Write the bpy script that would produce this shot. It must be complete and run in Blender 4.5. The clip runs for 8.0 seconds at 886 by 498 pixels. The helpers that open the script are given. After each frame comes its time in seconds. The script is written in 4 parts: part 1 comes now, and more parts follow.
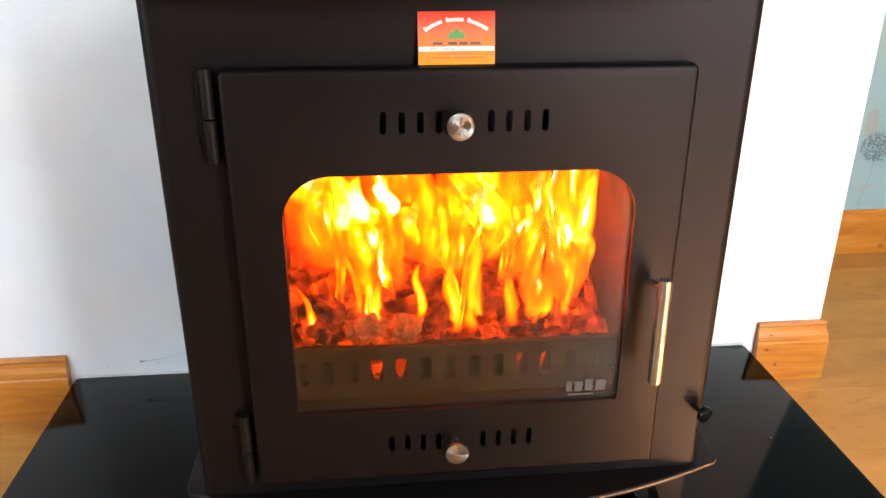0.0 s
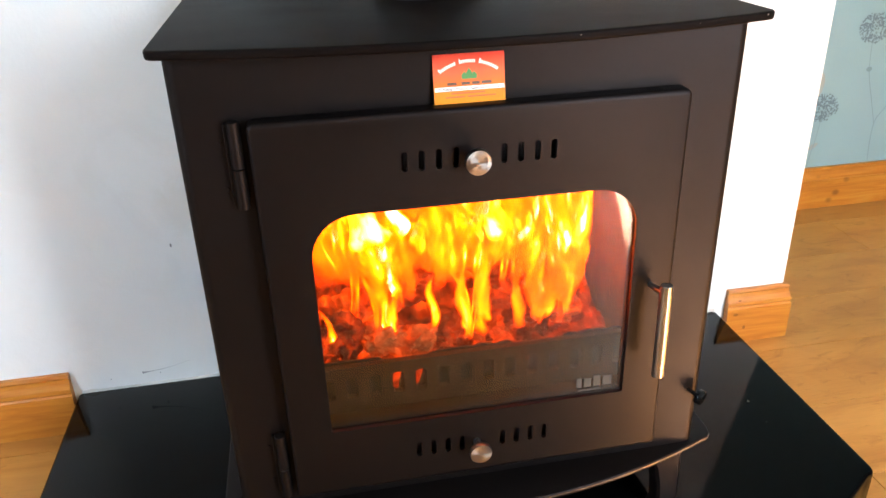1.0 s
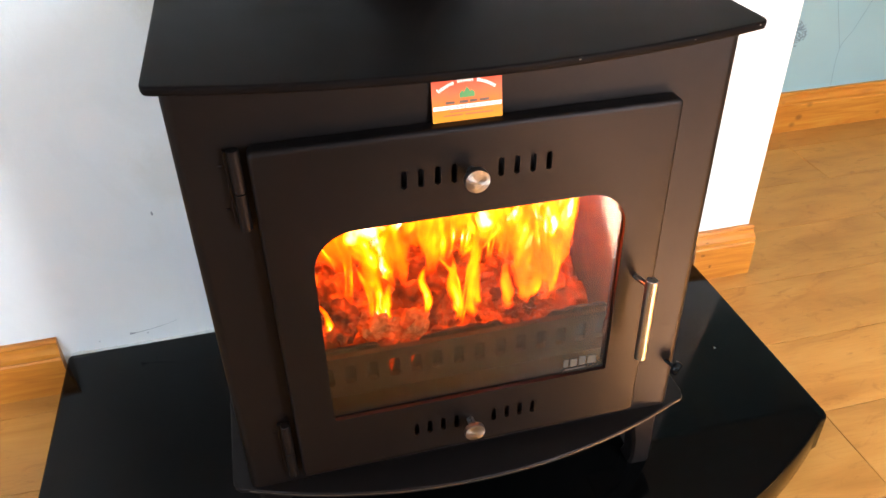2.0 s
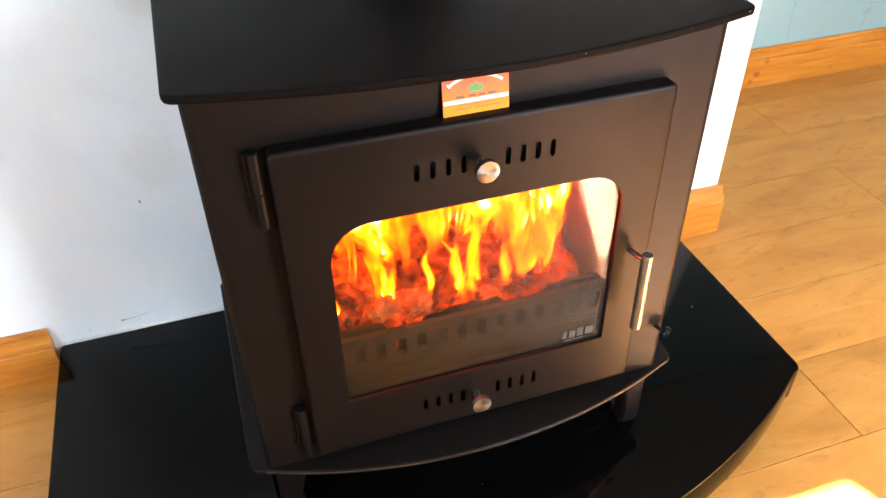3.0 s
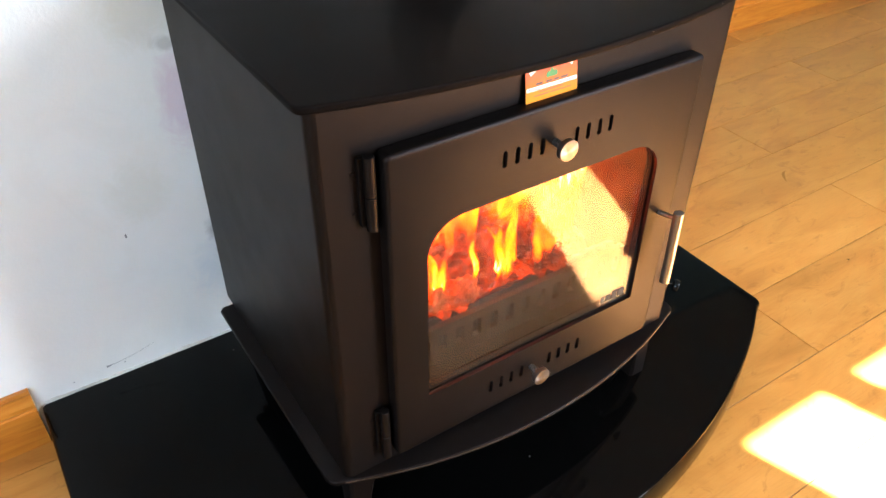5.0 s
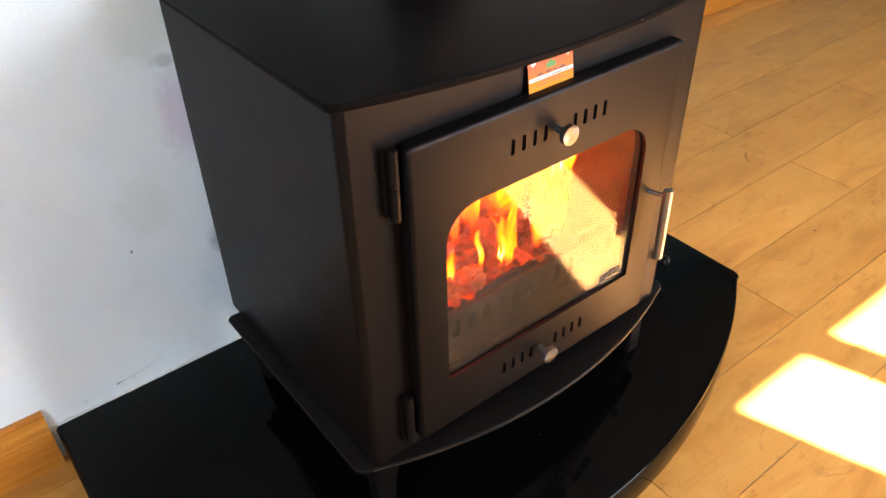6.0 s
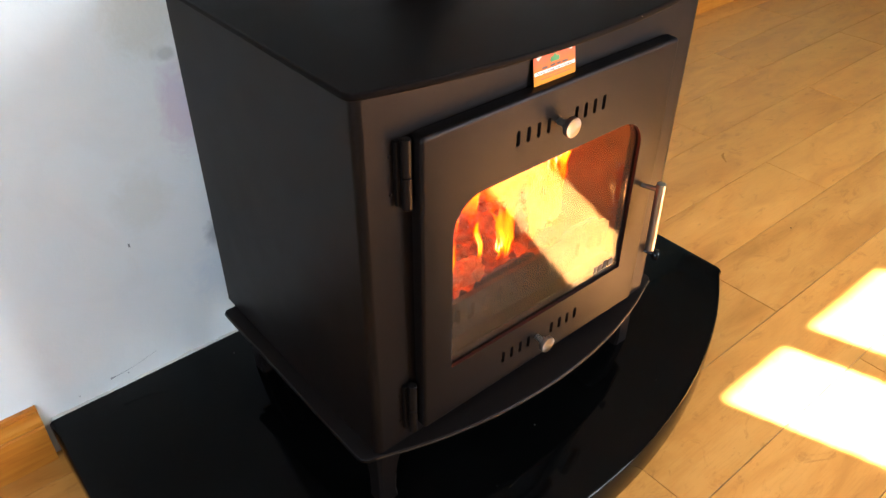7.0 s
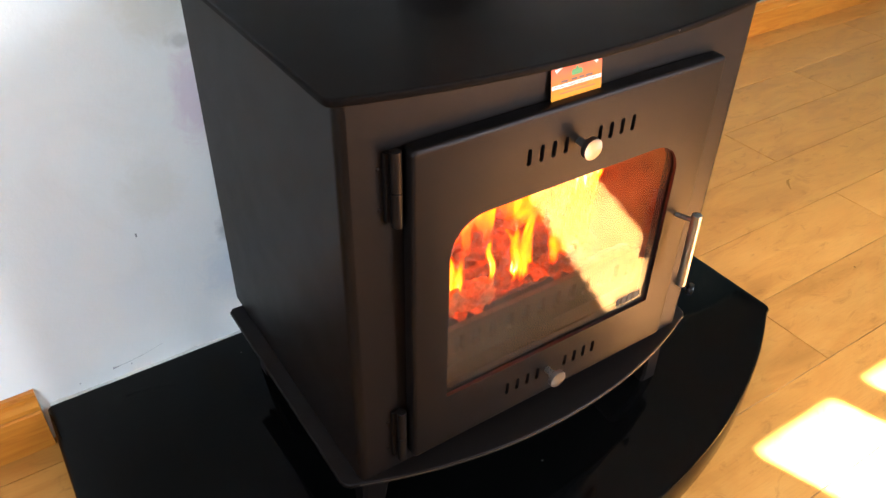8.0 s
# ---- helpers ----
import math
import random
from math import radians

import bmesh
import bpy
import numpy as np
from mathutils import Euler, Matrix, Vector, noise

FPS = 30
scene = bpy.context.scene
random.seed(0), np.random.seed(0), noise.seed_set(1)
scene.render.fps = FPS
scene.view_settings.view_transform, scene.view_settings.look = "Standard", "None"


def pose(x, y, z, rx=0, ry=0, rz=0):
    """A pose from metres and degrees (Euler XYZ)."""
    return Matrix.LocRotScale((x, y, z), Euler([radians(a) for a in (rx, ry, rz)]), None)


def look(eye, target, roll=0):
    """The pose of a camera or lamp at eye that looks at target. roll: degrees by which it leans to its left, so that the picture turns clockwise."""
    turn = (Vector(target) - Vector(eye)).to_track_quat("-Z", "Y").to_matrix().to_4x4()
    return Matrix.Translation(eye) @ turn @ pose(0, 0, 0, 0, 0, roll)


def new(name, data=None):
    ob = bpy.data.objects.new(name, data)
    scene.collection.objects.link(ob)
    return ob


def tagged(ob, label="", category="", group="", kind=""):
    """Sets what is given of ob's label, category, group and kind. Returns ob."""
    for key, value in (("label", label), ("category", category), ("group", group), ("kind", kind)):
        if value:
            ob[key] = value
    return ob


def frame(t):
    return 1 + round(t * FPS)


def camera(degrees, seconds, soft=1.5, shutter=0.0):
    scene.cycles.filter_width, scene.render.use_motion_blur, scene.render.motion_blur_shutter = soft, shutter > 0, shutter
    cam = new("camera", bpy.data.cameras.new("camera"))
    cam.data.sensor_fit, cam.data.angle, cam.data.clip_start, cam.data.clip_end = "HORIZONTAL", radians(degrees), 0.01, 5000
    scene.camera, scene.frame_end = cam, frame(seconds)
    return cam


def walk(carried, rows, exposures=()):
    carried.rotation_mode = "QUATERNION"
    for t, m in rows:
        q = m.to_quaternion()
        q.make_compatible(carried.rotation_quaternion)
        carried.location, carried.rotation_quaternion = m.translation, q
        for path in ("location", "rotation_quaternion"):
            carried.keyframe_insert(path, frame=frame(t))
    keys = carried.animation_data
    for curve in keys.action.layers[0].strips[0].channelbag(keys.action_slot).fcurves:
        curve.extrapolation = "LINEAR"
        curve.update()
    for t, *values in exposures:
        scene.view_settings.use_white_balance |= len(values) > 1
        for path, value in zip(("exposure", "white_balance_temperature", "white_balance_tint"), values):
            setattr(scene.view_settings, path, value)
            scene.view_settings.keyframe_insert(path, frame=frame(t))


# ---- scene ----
cam = camera(59.7, 8.0)
PATH = [
    (0, (0.354, 0.254, 0.966), (0.541, 2.093, 0.202), 0.1),
    (0.5, (0.31, 0.227, 0.995), (0.551, 2.048, 0.203), -1.3),
    (1, (0.264, 0.247, 1.072), (0.579, 2.016, 0.195), -1.8),
    (1.5, (0.242, 0.286, 1.166), (0.604, 1.962, 0.137), -1.5),
    (1.7, (0.235, 0.298, 1.19), (0.61, 1.94, 0.112), -1.4),
    (2.8, (0.194, 0.321, 1.275), (0.634, 1.842, 0.052), -0.8),
    (3, (0.157, 0.325, 1.278), (0.638, 1.825, 0.045), -1.0),
    (3.5, (0.044, 0.352, 1.276), (0.634, 1.788, 0.016), -2.6),
    (4, (-0.058, 0.389, 1.273), (0.664, 1.786, 0.037), -2.5),
    (4.5, (-0.113, 0.402, 1.279), (0.7, 1.785, 0.085), -0.4),
    (5, (-0.162, 0.428, 1.287), (0.704, 1.748, 0.059), 0.3),
    (6.5, (-0.307, 0.421, 1.299), (0.699, 1.671, 0.105), -1.0),
    (7, (-0.329, 0.43, 1.294), (0.704, 1.655, 0.097), 0.3),
    (7.5, (-0.28, 0.447, 1.276), (0.706, 1.707, 0.076), 1.0),
    (8, (-0.197, 0.448, 1.268), (0.696, 1.77, 0.062), 1.2),
]
EXPOSURES = [(0.0, 5.20), (1.5, 5.22), (3.0, 5.62), (3.5, 5.64), (4.5, 5.50), (5.0, 5.46), (6.5, 5.18), (7.0, 5.18), (8.0, 5.38)]
walk(cam, [(t, look(eye, target, roll)) for t, eye, target, roll in PATH], EXPOSURES)

from mathutils import geometry

# ---- sizes ----
FLOOR, HEARTH, WALL, FAR = 0.01, 0.099, 1.716, 2.41
CX = 0.465
BREAST_L, BREAST_R = -0.62, 1.362
ROOM_W, ROOM_E, ROOM_S, CEIL = -2.4, 4.3, -1.3, 2.4


# ---- world, sun, window light and added side fill ----
SUN_ELEV, SUN_DIR = 42.0, Vector((-0.300, 0.954, 0.0))
world = bpy.data.worlds.new("world")
scene.world = world
world.use_nodes = True
_sky = world.node_tree.nodes.new("ShaderNodeTexSky")
_sky.sky_type = "NISHITA"
_sky.sun_disc = False
_sky.sun_elevation = radians(SUN_ELEV)
_sky.sun_rotation = math.atan2(-SUN_DIR.x, -SUN_DIR.y)
_bg = world.node_tree.nodes["Background"]
world.node_tree.links.new(_sky.outputs["Color"], _bg.inputs["Color"])
_bg.inputs["Strength"].default_value = 0.05

_sun = bpy.data.lights.new("sun", "SUN")
_sun.energy, _sun.angle, _sun.color = 5.0, radians(0.6), (1.0, 0.95, 0.87)
sun = new("sun", _sun)
_ray = SUN_DIR.normalized() * math.cos(radians(SUN_ELEV)) + Vector((0, 0, -math.sin(radians(SUN_ELEV))))
sun.matrix_world = Matrix.Translation((2.3, -3, 4)) @ _ray.to_track_quat("-Z", "Y").to_matrix().to_4x4()

_win = bpy.data.lights.new("window_daylight", "AREA")
_win.shape, _win.size, _win.size_y = "RECTANGLE", 0.84, 2.0
_win.energy, _win.color = 4.0, (0.75, 0.885, 1.0)
window_daylight = new("window_daylight", _win)
window_daylight.matrix_world = look((1.983, -1.27, 1.2), (1.2, 1.2, 0.75))
# Fill lamp added at an unseen side opening to brighten the left wall.
_side = bpy.data.lights.new("side_fill_daylight", "AREA")
_side.shape, _side.size, _side.size_y = "RECTANGLE", 1.1, 1.1
_side.energy, _side.color = 1.9, (0.68, 0.85, 1.0)
side_fill_daylight = new("side_fill_daylight", _side)
side_fill_daylight.matrix_world = look((ROOM_W + 0.02, -0.5, 1.5), (0.0, 0.3, 0.9))

# ---- material helpers ----
def mat(name, base=(0.5, 0.5, 0.5), rough=0.5, metal=0.0, spec=0.5):
    m = bpy.data.materials.new(name)
    m.use_nodes = True
    b = m.node_tree.nodes["Principled BSDF"]
    b.inputs["Base Color"].default_value = (*base, 1)
    b.inputs["Roughness"].default_value = rough
    b.inputs["Metallic"].default_value = metal
    b.inputs["Specular IOR Level"].default_value = spec
    return m, m.node_tree.nodes, m.node_tree.links, b


def coords(nodes, links, scale=(1, 1, 1), kind="Object", rot=(0, 0, 0), loc=None):
    tc = nodes.new("ShaderNodeTexCoord")
    mp = nodes.new("ShaderNodeMapping")
    mp.inputs["Scale"].default_value = scale
    mp.inputs["Rotation"].default_value = rot
    links.new(tc.outputs[kind], mp.inputs["Vector"])
    return mp.outputs["Vector"]


def noise_tex(nodes, links, vec, scale, detail=4, rough=0.55, distort=0.0):
    n = nodes.new("ShaderNodeTexNoise")
    n.inputs["Scale"].default_value = scale
    n.inputs["Detail"].default_value = detail
    n.inputs["Roughness"].default_value = rough
    n.inputs["Distortion"].default_value = distort
    links.new(vec, n.inputs["Vector"])
    return n.outputs["Fac"]


def ramp(nodes, links, fac, stops):
    r = nodes.new("ShaderNodeValToRGB")
    while len(r.color_ramp.elements) < len(stops):
        r.color_ramp.elements.new(0.5)
    for e, (p, c) in zip(r.color_ramp.elements, stops):
        e.position, e.color = p, (*c, 1) if len(c) == 3 else c
    links.new(fac, r.inputs["Fac"])
    return r.outputs["Color"]


def grey(v):
    return (v, v, v)


def mix(nodes, links, fac, a, b, mode="MIX"):
    n = nodes.new("ShaderNodeMix")
    n.data_type, n.blend_type = "RGBA", mode
    for sock, v in ((n.inputs[0], fac), (n.inputs[6], a), (n.inputs[7], b)):
        if isinstance(v, bpy.types.NodeSocket):
            links.new(v, sock)
        elif isinstance(v, tuple):
            sock.default_value = (*v, 1)
        else:
            sock.default_value = v
    return n.outputs[2]


def calc(nodes, links, op, a, b=0.0, clamp=False):
    n = nodes.new("ShaderNodeMath")
    n.operation, n.use_clamp = op, clamp
    for sock, v in zip(n.inputs, (a, b)):
        if isinstance(v, bpy.types.NodeSocket):
            links.new(v, sock)
        else:
            sock.default_value = v
    return n.outputs[0]


def bump(nodes, links, b, height, strength, distance=0.002):
    n = nodes.new("ShaderNodeBump")
    n.inputs["Strength"].default_value = strength
    n.inputs["Distance"].default_value = distance
    links.new(height, n.inputs["Height"])
    links.new(n.outputs["Normal"], b.inputs["Normal"])


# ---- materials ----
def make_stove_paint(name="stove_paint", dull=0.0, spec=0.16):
    """Matt black stove enamel; dull raises its roughness."""
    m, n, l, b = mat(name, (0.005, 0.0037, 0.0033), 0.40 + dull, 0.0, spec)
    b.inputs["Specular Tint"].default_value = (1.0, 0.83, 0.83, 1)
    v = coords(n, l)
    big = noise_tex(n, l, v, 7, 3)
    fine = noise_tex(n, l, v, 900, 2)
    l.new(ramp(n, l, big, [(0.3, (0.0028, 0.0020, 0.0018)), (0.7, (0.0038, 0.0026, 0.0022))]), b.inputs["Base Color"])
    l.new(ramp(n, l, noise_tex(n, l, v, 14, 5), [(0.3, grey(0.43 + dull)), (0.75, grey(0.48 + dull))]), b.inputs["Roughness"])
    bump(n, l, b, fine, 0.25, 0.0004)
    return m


def make_granite():
    m, n, l, b = mat("black_granite", (0.002, 0.002, 0.002), 0.06, 0.0, 0.085)
    b.inputs["Specular Tint"].default_value = (1.0, 0.90, 0.88, 1)
    v = coords(n, l)
    speck = noise_tex(n, l, v, 520, 2, 0.6)
    l.new(ramp(n, l, speck, [(0.64, (0.0010, 0.0010, 0.0010)), (0.80, (0.005, 0.005, 0.0052))]), b.inputs["Base Color"])
    l.new(ramp(n, l, noise_tex(n, l, v, 9, 6, 0.65), [(0.35, grey(0.04)), (0.75, grey(0.12))]), b.inputs["Roughness"])
    return m


def make_steel(name="brushed_steel", rough=0.30, base=(0.36, 0.335, 0.31)):
    m, n, l, b = mat(name, base, rough, 1.0)
    v = coords(n, l, (60, 60, 900))
    l.new(ramp(n, l, noise_tex(n, l, v, 6, 3), [(0.3, grey(rough - 0.08)), (0.7, grey(rough + 0.1))]), b.inputs["Roughness"])
    b.inputs["Anisotropic"].default_value = 0.4
    return m


def make_turned_face():
    m, n, l, b = mat("turned_steel_face", (0.24, 0.215, 0.20), 0.36, 1.0)
    b.inputs["Anisotropic"].default_value = 0.9
    tg = n.new("ShaderNodeTangent")
    tg.direction_type, tg.axis = "RADIAL", "Y"
    l.new(tg.outputs[0], b.inputs["Tangent"])
    return m


def make_white_wall():
    m, n, l, b = mat("white_wall_paint", (0.78, 0.78, 0.77), 0.75, 0, 0.3)
    v = coords(n, l)
    cloud = noise_tex(n, l, v, 2.2, 4, 0.6, 0.4)
    col = ramp(n, l, cloud, [(0.3, (0.74, 0.745, 0.74)), (0.7, (0.80, 0.80, 0.79))])
    smear = noise_tex(n, l, coords(n, l, (1.0, 1.0, 0.7)), 6.5, 6, 0.62, 1.2)
    col = mix(n, l, ramp(n, l, smear, [(0.50, grey(0)), (0.72, grey(0.25))]), col, (0.66, 0.65, 0.63))
    # stains and tinted patches beside the stove, one of them low and bluish
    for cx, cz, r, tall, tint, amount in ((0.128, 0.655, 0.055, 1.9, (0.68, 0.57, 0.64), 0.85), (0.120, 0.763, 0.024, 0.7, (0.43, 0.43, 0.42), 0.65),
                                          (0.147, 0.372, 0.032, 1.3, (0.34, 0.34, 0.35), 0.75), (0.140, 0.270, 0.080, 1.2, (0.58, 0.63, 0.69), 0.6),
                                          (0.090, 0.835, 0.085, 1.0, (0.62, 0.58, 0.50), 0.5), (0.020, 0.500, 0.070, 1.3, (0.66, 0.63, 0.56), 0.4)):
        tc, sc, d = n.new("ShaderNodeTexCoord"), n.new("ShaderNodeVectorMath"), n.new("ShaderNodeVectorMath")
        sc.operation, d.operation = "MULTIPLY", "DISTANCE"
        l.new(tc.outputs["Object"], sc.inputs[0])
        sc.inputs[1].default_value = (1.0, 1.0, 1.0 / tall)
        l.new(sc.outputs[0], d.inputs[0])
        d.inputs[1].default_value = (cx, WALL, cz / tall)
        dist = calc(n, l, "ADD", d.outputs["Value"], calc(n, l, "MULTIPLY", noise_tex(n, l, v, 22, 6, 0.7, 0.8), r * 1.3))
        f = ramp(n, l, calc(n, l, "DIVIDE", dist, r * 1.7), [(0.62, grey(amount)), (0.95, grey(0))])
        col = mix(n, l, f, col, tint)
    l.new(col, b.inputs["Base Color"])
    bump(n, l, b, noise_tex(n, l, v, 130, 3), 0.18, 0.002)
    return m


def make_plain_paint(name, c, var=0.04, rough=0.8):
    m, n, l, b = mat(name, c, rough, 0, 0.3)
    v = coords(n, l)
    l.new(ramp(n, l, noise_tex(n, l, v, 3, 5), [(0.3, tuple(x * (1 - var) for x in c)), (0.7, tuple(min(1, x * (1 + var)) for x in c))]), b.inputs["Base Color"])
    bump(n, l, b, noise_tex(n, l, v, 160, 3), 0.15, 0.0015)
    return m


def make_laminate():
    m, n, l, b = mat("oak_laminate", (0.45, 0.23, 0.08), 0.40, 0, 0.35)
    tc = n.new("ShaderNodeTexCoord")
    info = n.new("ShaderNodeObjectInfo")
    shift = n.new("ShaderNodeVectorMath")
    shift.operation = "MULTIPLY_ADD"
    comb = n.new("ShaderNodeCombineXYZ")
    for s in comb.inputs:
        l.new(info.outputs["Random"], s)
    l.new(comb.outputs[0], shift.inputs[0])
    shift.inputs[1].default_value = (37, 23, 11)
    l.new(tc.outputs["Object"], shift.inputs[2])
    mp = n.new("ShaderNodeMapping")
    mp.inputs["Scale"].default_value = (1.5, 5.0, 1)
    l.new(shift.outputs[0], mp.inputs["Vector"])
    grain = noise_tex(n, l, mp.outputs[0], 2.2, 5, 0.55, 1.0)
    mp2 = n.new("ShaderNodeMapping")
    mp2.inputs["Scale"].default_value = (4, 60, 1)
    l.new(shift.outputs[0], mp2.inputs["Vector"])
    pores = noise_tex(n, l, mp2.outputs[0], 4, 3, 0.6)
    col = ramp(n, l, grain, [(0.25, (0.41, 0.165, 0.031)), (0.5, (0.53, 0.232, 0.049)), (0.75, (0.60, 0.288, 0.070))])
    col = mix(n, l, ramp(n, l, pores, [(0.30, grey(0.13)), (0.50, grey(0))]), col, (0.24, 0.085, 0.015))
    mp3 = n.new("ShaderNodeMapping")
    mp3.inputs["Scale"].default_value = (4, 8, 1)
    l.new(shift.outputs[0], mp3.inputs["Vector"])
    fleck = noise_tex(n, l, mp3.outputs[0], 1.7, 4, 0.7, 2.5)
    col = mix(n, l, ramp(n, l, fleck, [(0.56, grey(0)), (0.78, grey(0.55))]), col, (0.22, 0.075, 0.013))
    tone = ramp(n, l, info.outputs["Random"], [(0.0, grey(0.90)), (1.0, grey(1.08))])
    l.new(mix(n, l, 1.0, col, tone, "MULTIPLY"), b.inputs["Base Color"])
    l.new(ramp(n, l, grain, [(0.2, grey(0.36)), (0.8, grey(0.50))]), b.inputs["Roughness"])
    bump(n, l, b, pores, 0.12, 0.0006)
    return m


def make_pine():
    m, n, l, b = mat("varnished_pine", (0.55, 0.26, 0.06), 0.28, 0, 0.5)
    v = coords(n, l, (2.0, 2.0, 22))
    grain = noise_tex(n, l, v, 2.0, 5, 0.6, 1.0)
    col = ramp(n, l, grain, [(0.28, (0.38, 0.112, 0.012)), (0.5, (0.51, 0.180, 0.022)), (0.75, (0.59, 0.250, 0.040))])
    vk = n.new("ShaderNodeTexVoronoi")
    vk.inputs["Scale"].default_value = 1.0
    l.new(coords(n, l, (8.5, 8.5, 11)), vk.inputs["Vector"])
    col = mix(n, l, ramp(n, l, vk.outputs["Distance"], [(0.07, grey(0.75)), (0.15, grey(0))]), col, (0.19, 0.055, 0.012))
    l.new(col, b.inputs["Base Color"])
    bump(n, l, b, grain, 0.12, 0.001)
    return m


def make_firebrick():
    m, n, l, b = mat("scorched_firebrick", (0.08, 0.03, 0.01), 0.95, 0.0, 0.05)
    v = coords(n, l)
    l.new(ramp(n, l, noise_tex(n, l, v, 18, 6, 0.65), [(0.3, (0.050, 0.015, 0.005)), (0.6, (0.12, 0.040, 0.012)), (0.8, (0.19, 0.078, 0.028))]), b.inputs["Base Color"])
    bump(n, l, b, noise_tex(n, l, v, 120, 4), 0.5, 0.003)
    return m


def make_cast_iron():
    m, n, l, b = mat("sooty_cast_iron", (0.04, 0.022, 0.014), 0.8, 0.0, 0.08)
    v = coords(n, l)
    l.new(ramp(n, l, noise_tex(n, l, v, 45, 5), [(0.3, (0.010, 0.0038, 0.002)), (0.75, (0.036, 0.015, 0.0075))]), b.inputs["Base Color"])
    bump(n, l, b, noise_tex(n, l, v, 260, 3), 0.4, 0.002)
    return m


def make_stove_glass():
    m = bpy.data.materials.new("stove_glass")
    m.use_nodes = True
    n, l = m.node_tree.nodes, m.node_tree.links
    n.remove(n["Principled BSDF"])
    lw = n.new("ShaderNodeLayerWeight")
    lw.inputs["Blend"].default_value = 0.5
    gl = calc(n, l, "ADD", calc(n, l, "MULTIPLY", calc(n, l, "POWER", lw.outputs["Facing"], 5.0), 0.9), 0.037)
    clear = n.new("ShaderNodeBsdfTransparent")
    clear.inputs["Color"].default_value = (0.97, 0.94, 0.90, 1)
    gloss = n.new("ShaderNodeBsdfGlossy")
    gloss.inputs["Roughness"].default_value = 0.03
    sh = n.new("ShaderNodeMixShader")
    l.new(gl, sh.inputs[0])
    l.new(clear.outputs[0], sh.inputs[1])
    l.new(gloss.outputs[0], sh.inputs[2])
    veil = n.new("ShaderNodeBsdfDiffuse")
    veil.inputs["Color"].default_value = (0.62, 0.50, 0.42, 1)
    sh2 = n.new("ShaderNodeMixShader")
    v = coords(n, l)
    # thin pale film; its thick lower corner paints in a bright reflection
    d = n.new("ShaderNodeVectorMath")
    d.operation = "DISTANCE"
    l.new(v, d.inputs[0])
    d.inputs[1].default_value = (0.67, 1.11, 0.42)
    cloud = noise_tex(n, l, v, 9, 5, 0.6)
    near = ramp(n, l, calc(n, l, "ADD", d.outputs["Value"], calc(n, l, "MULTIPLY", cloud, 0.10)), [(0.05, grey(0.022)), (0.20, grey(0.0))])
    l.new(calc(n, l, "ADD", near, ramp(n, l, cloud, [(0.35, grey(0.0)), (0.75, grey(0.0015))])), sh2.inputs[0])
    l.new(sh.outputs[0], sh2.inputs[1])
    l.new(veil.outputs[0], sh2.inputs[2])
    l.new(sh2.outputs[0], n["Material Output"].inputs["Surface"])
    return m


def make_window_glass():
    m = bpy.data.materials.new("window_glass")
    m.use_nodes = True
    n, l = m.node_tree.nodes, m.node_tree.links
    n.remove(n["Principled BSDF"])
    lw = n.new("ShaderNodeLayerWeight")
    lw.inputs["Blend"].default_value = 0.5
    gl = calc(n, l, "ADD", calc(n, l, "MULTIPLY", calc(n, l, "POWER", lw.outputs["Facing"], 5.0), 0.9), 0.043)
    clear, gloss, sh = n.new("ShaderNodeBsdfTransparent"), n.new("ShaderNodeBsdfGlossy"), n.new("ShaderNodeMixShader")
    gloss.inputs["Roughness"].default_value = 0.01
    l.new(gl, sh.inputs[0])
    l.new(clear.outputs[0], sh.inputs[1])
    l.new(gloss.outputs[0], sh.inputs[2])
    l.new(sh.outputs[0], n["Material Output"].inputs["Surface"])
    return m


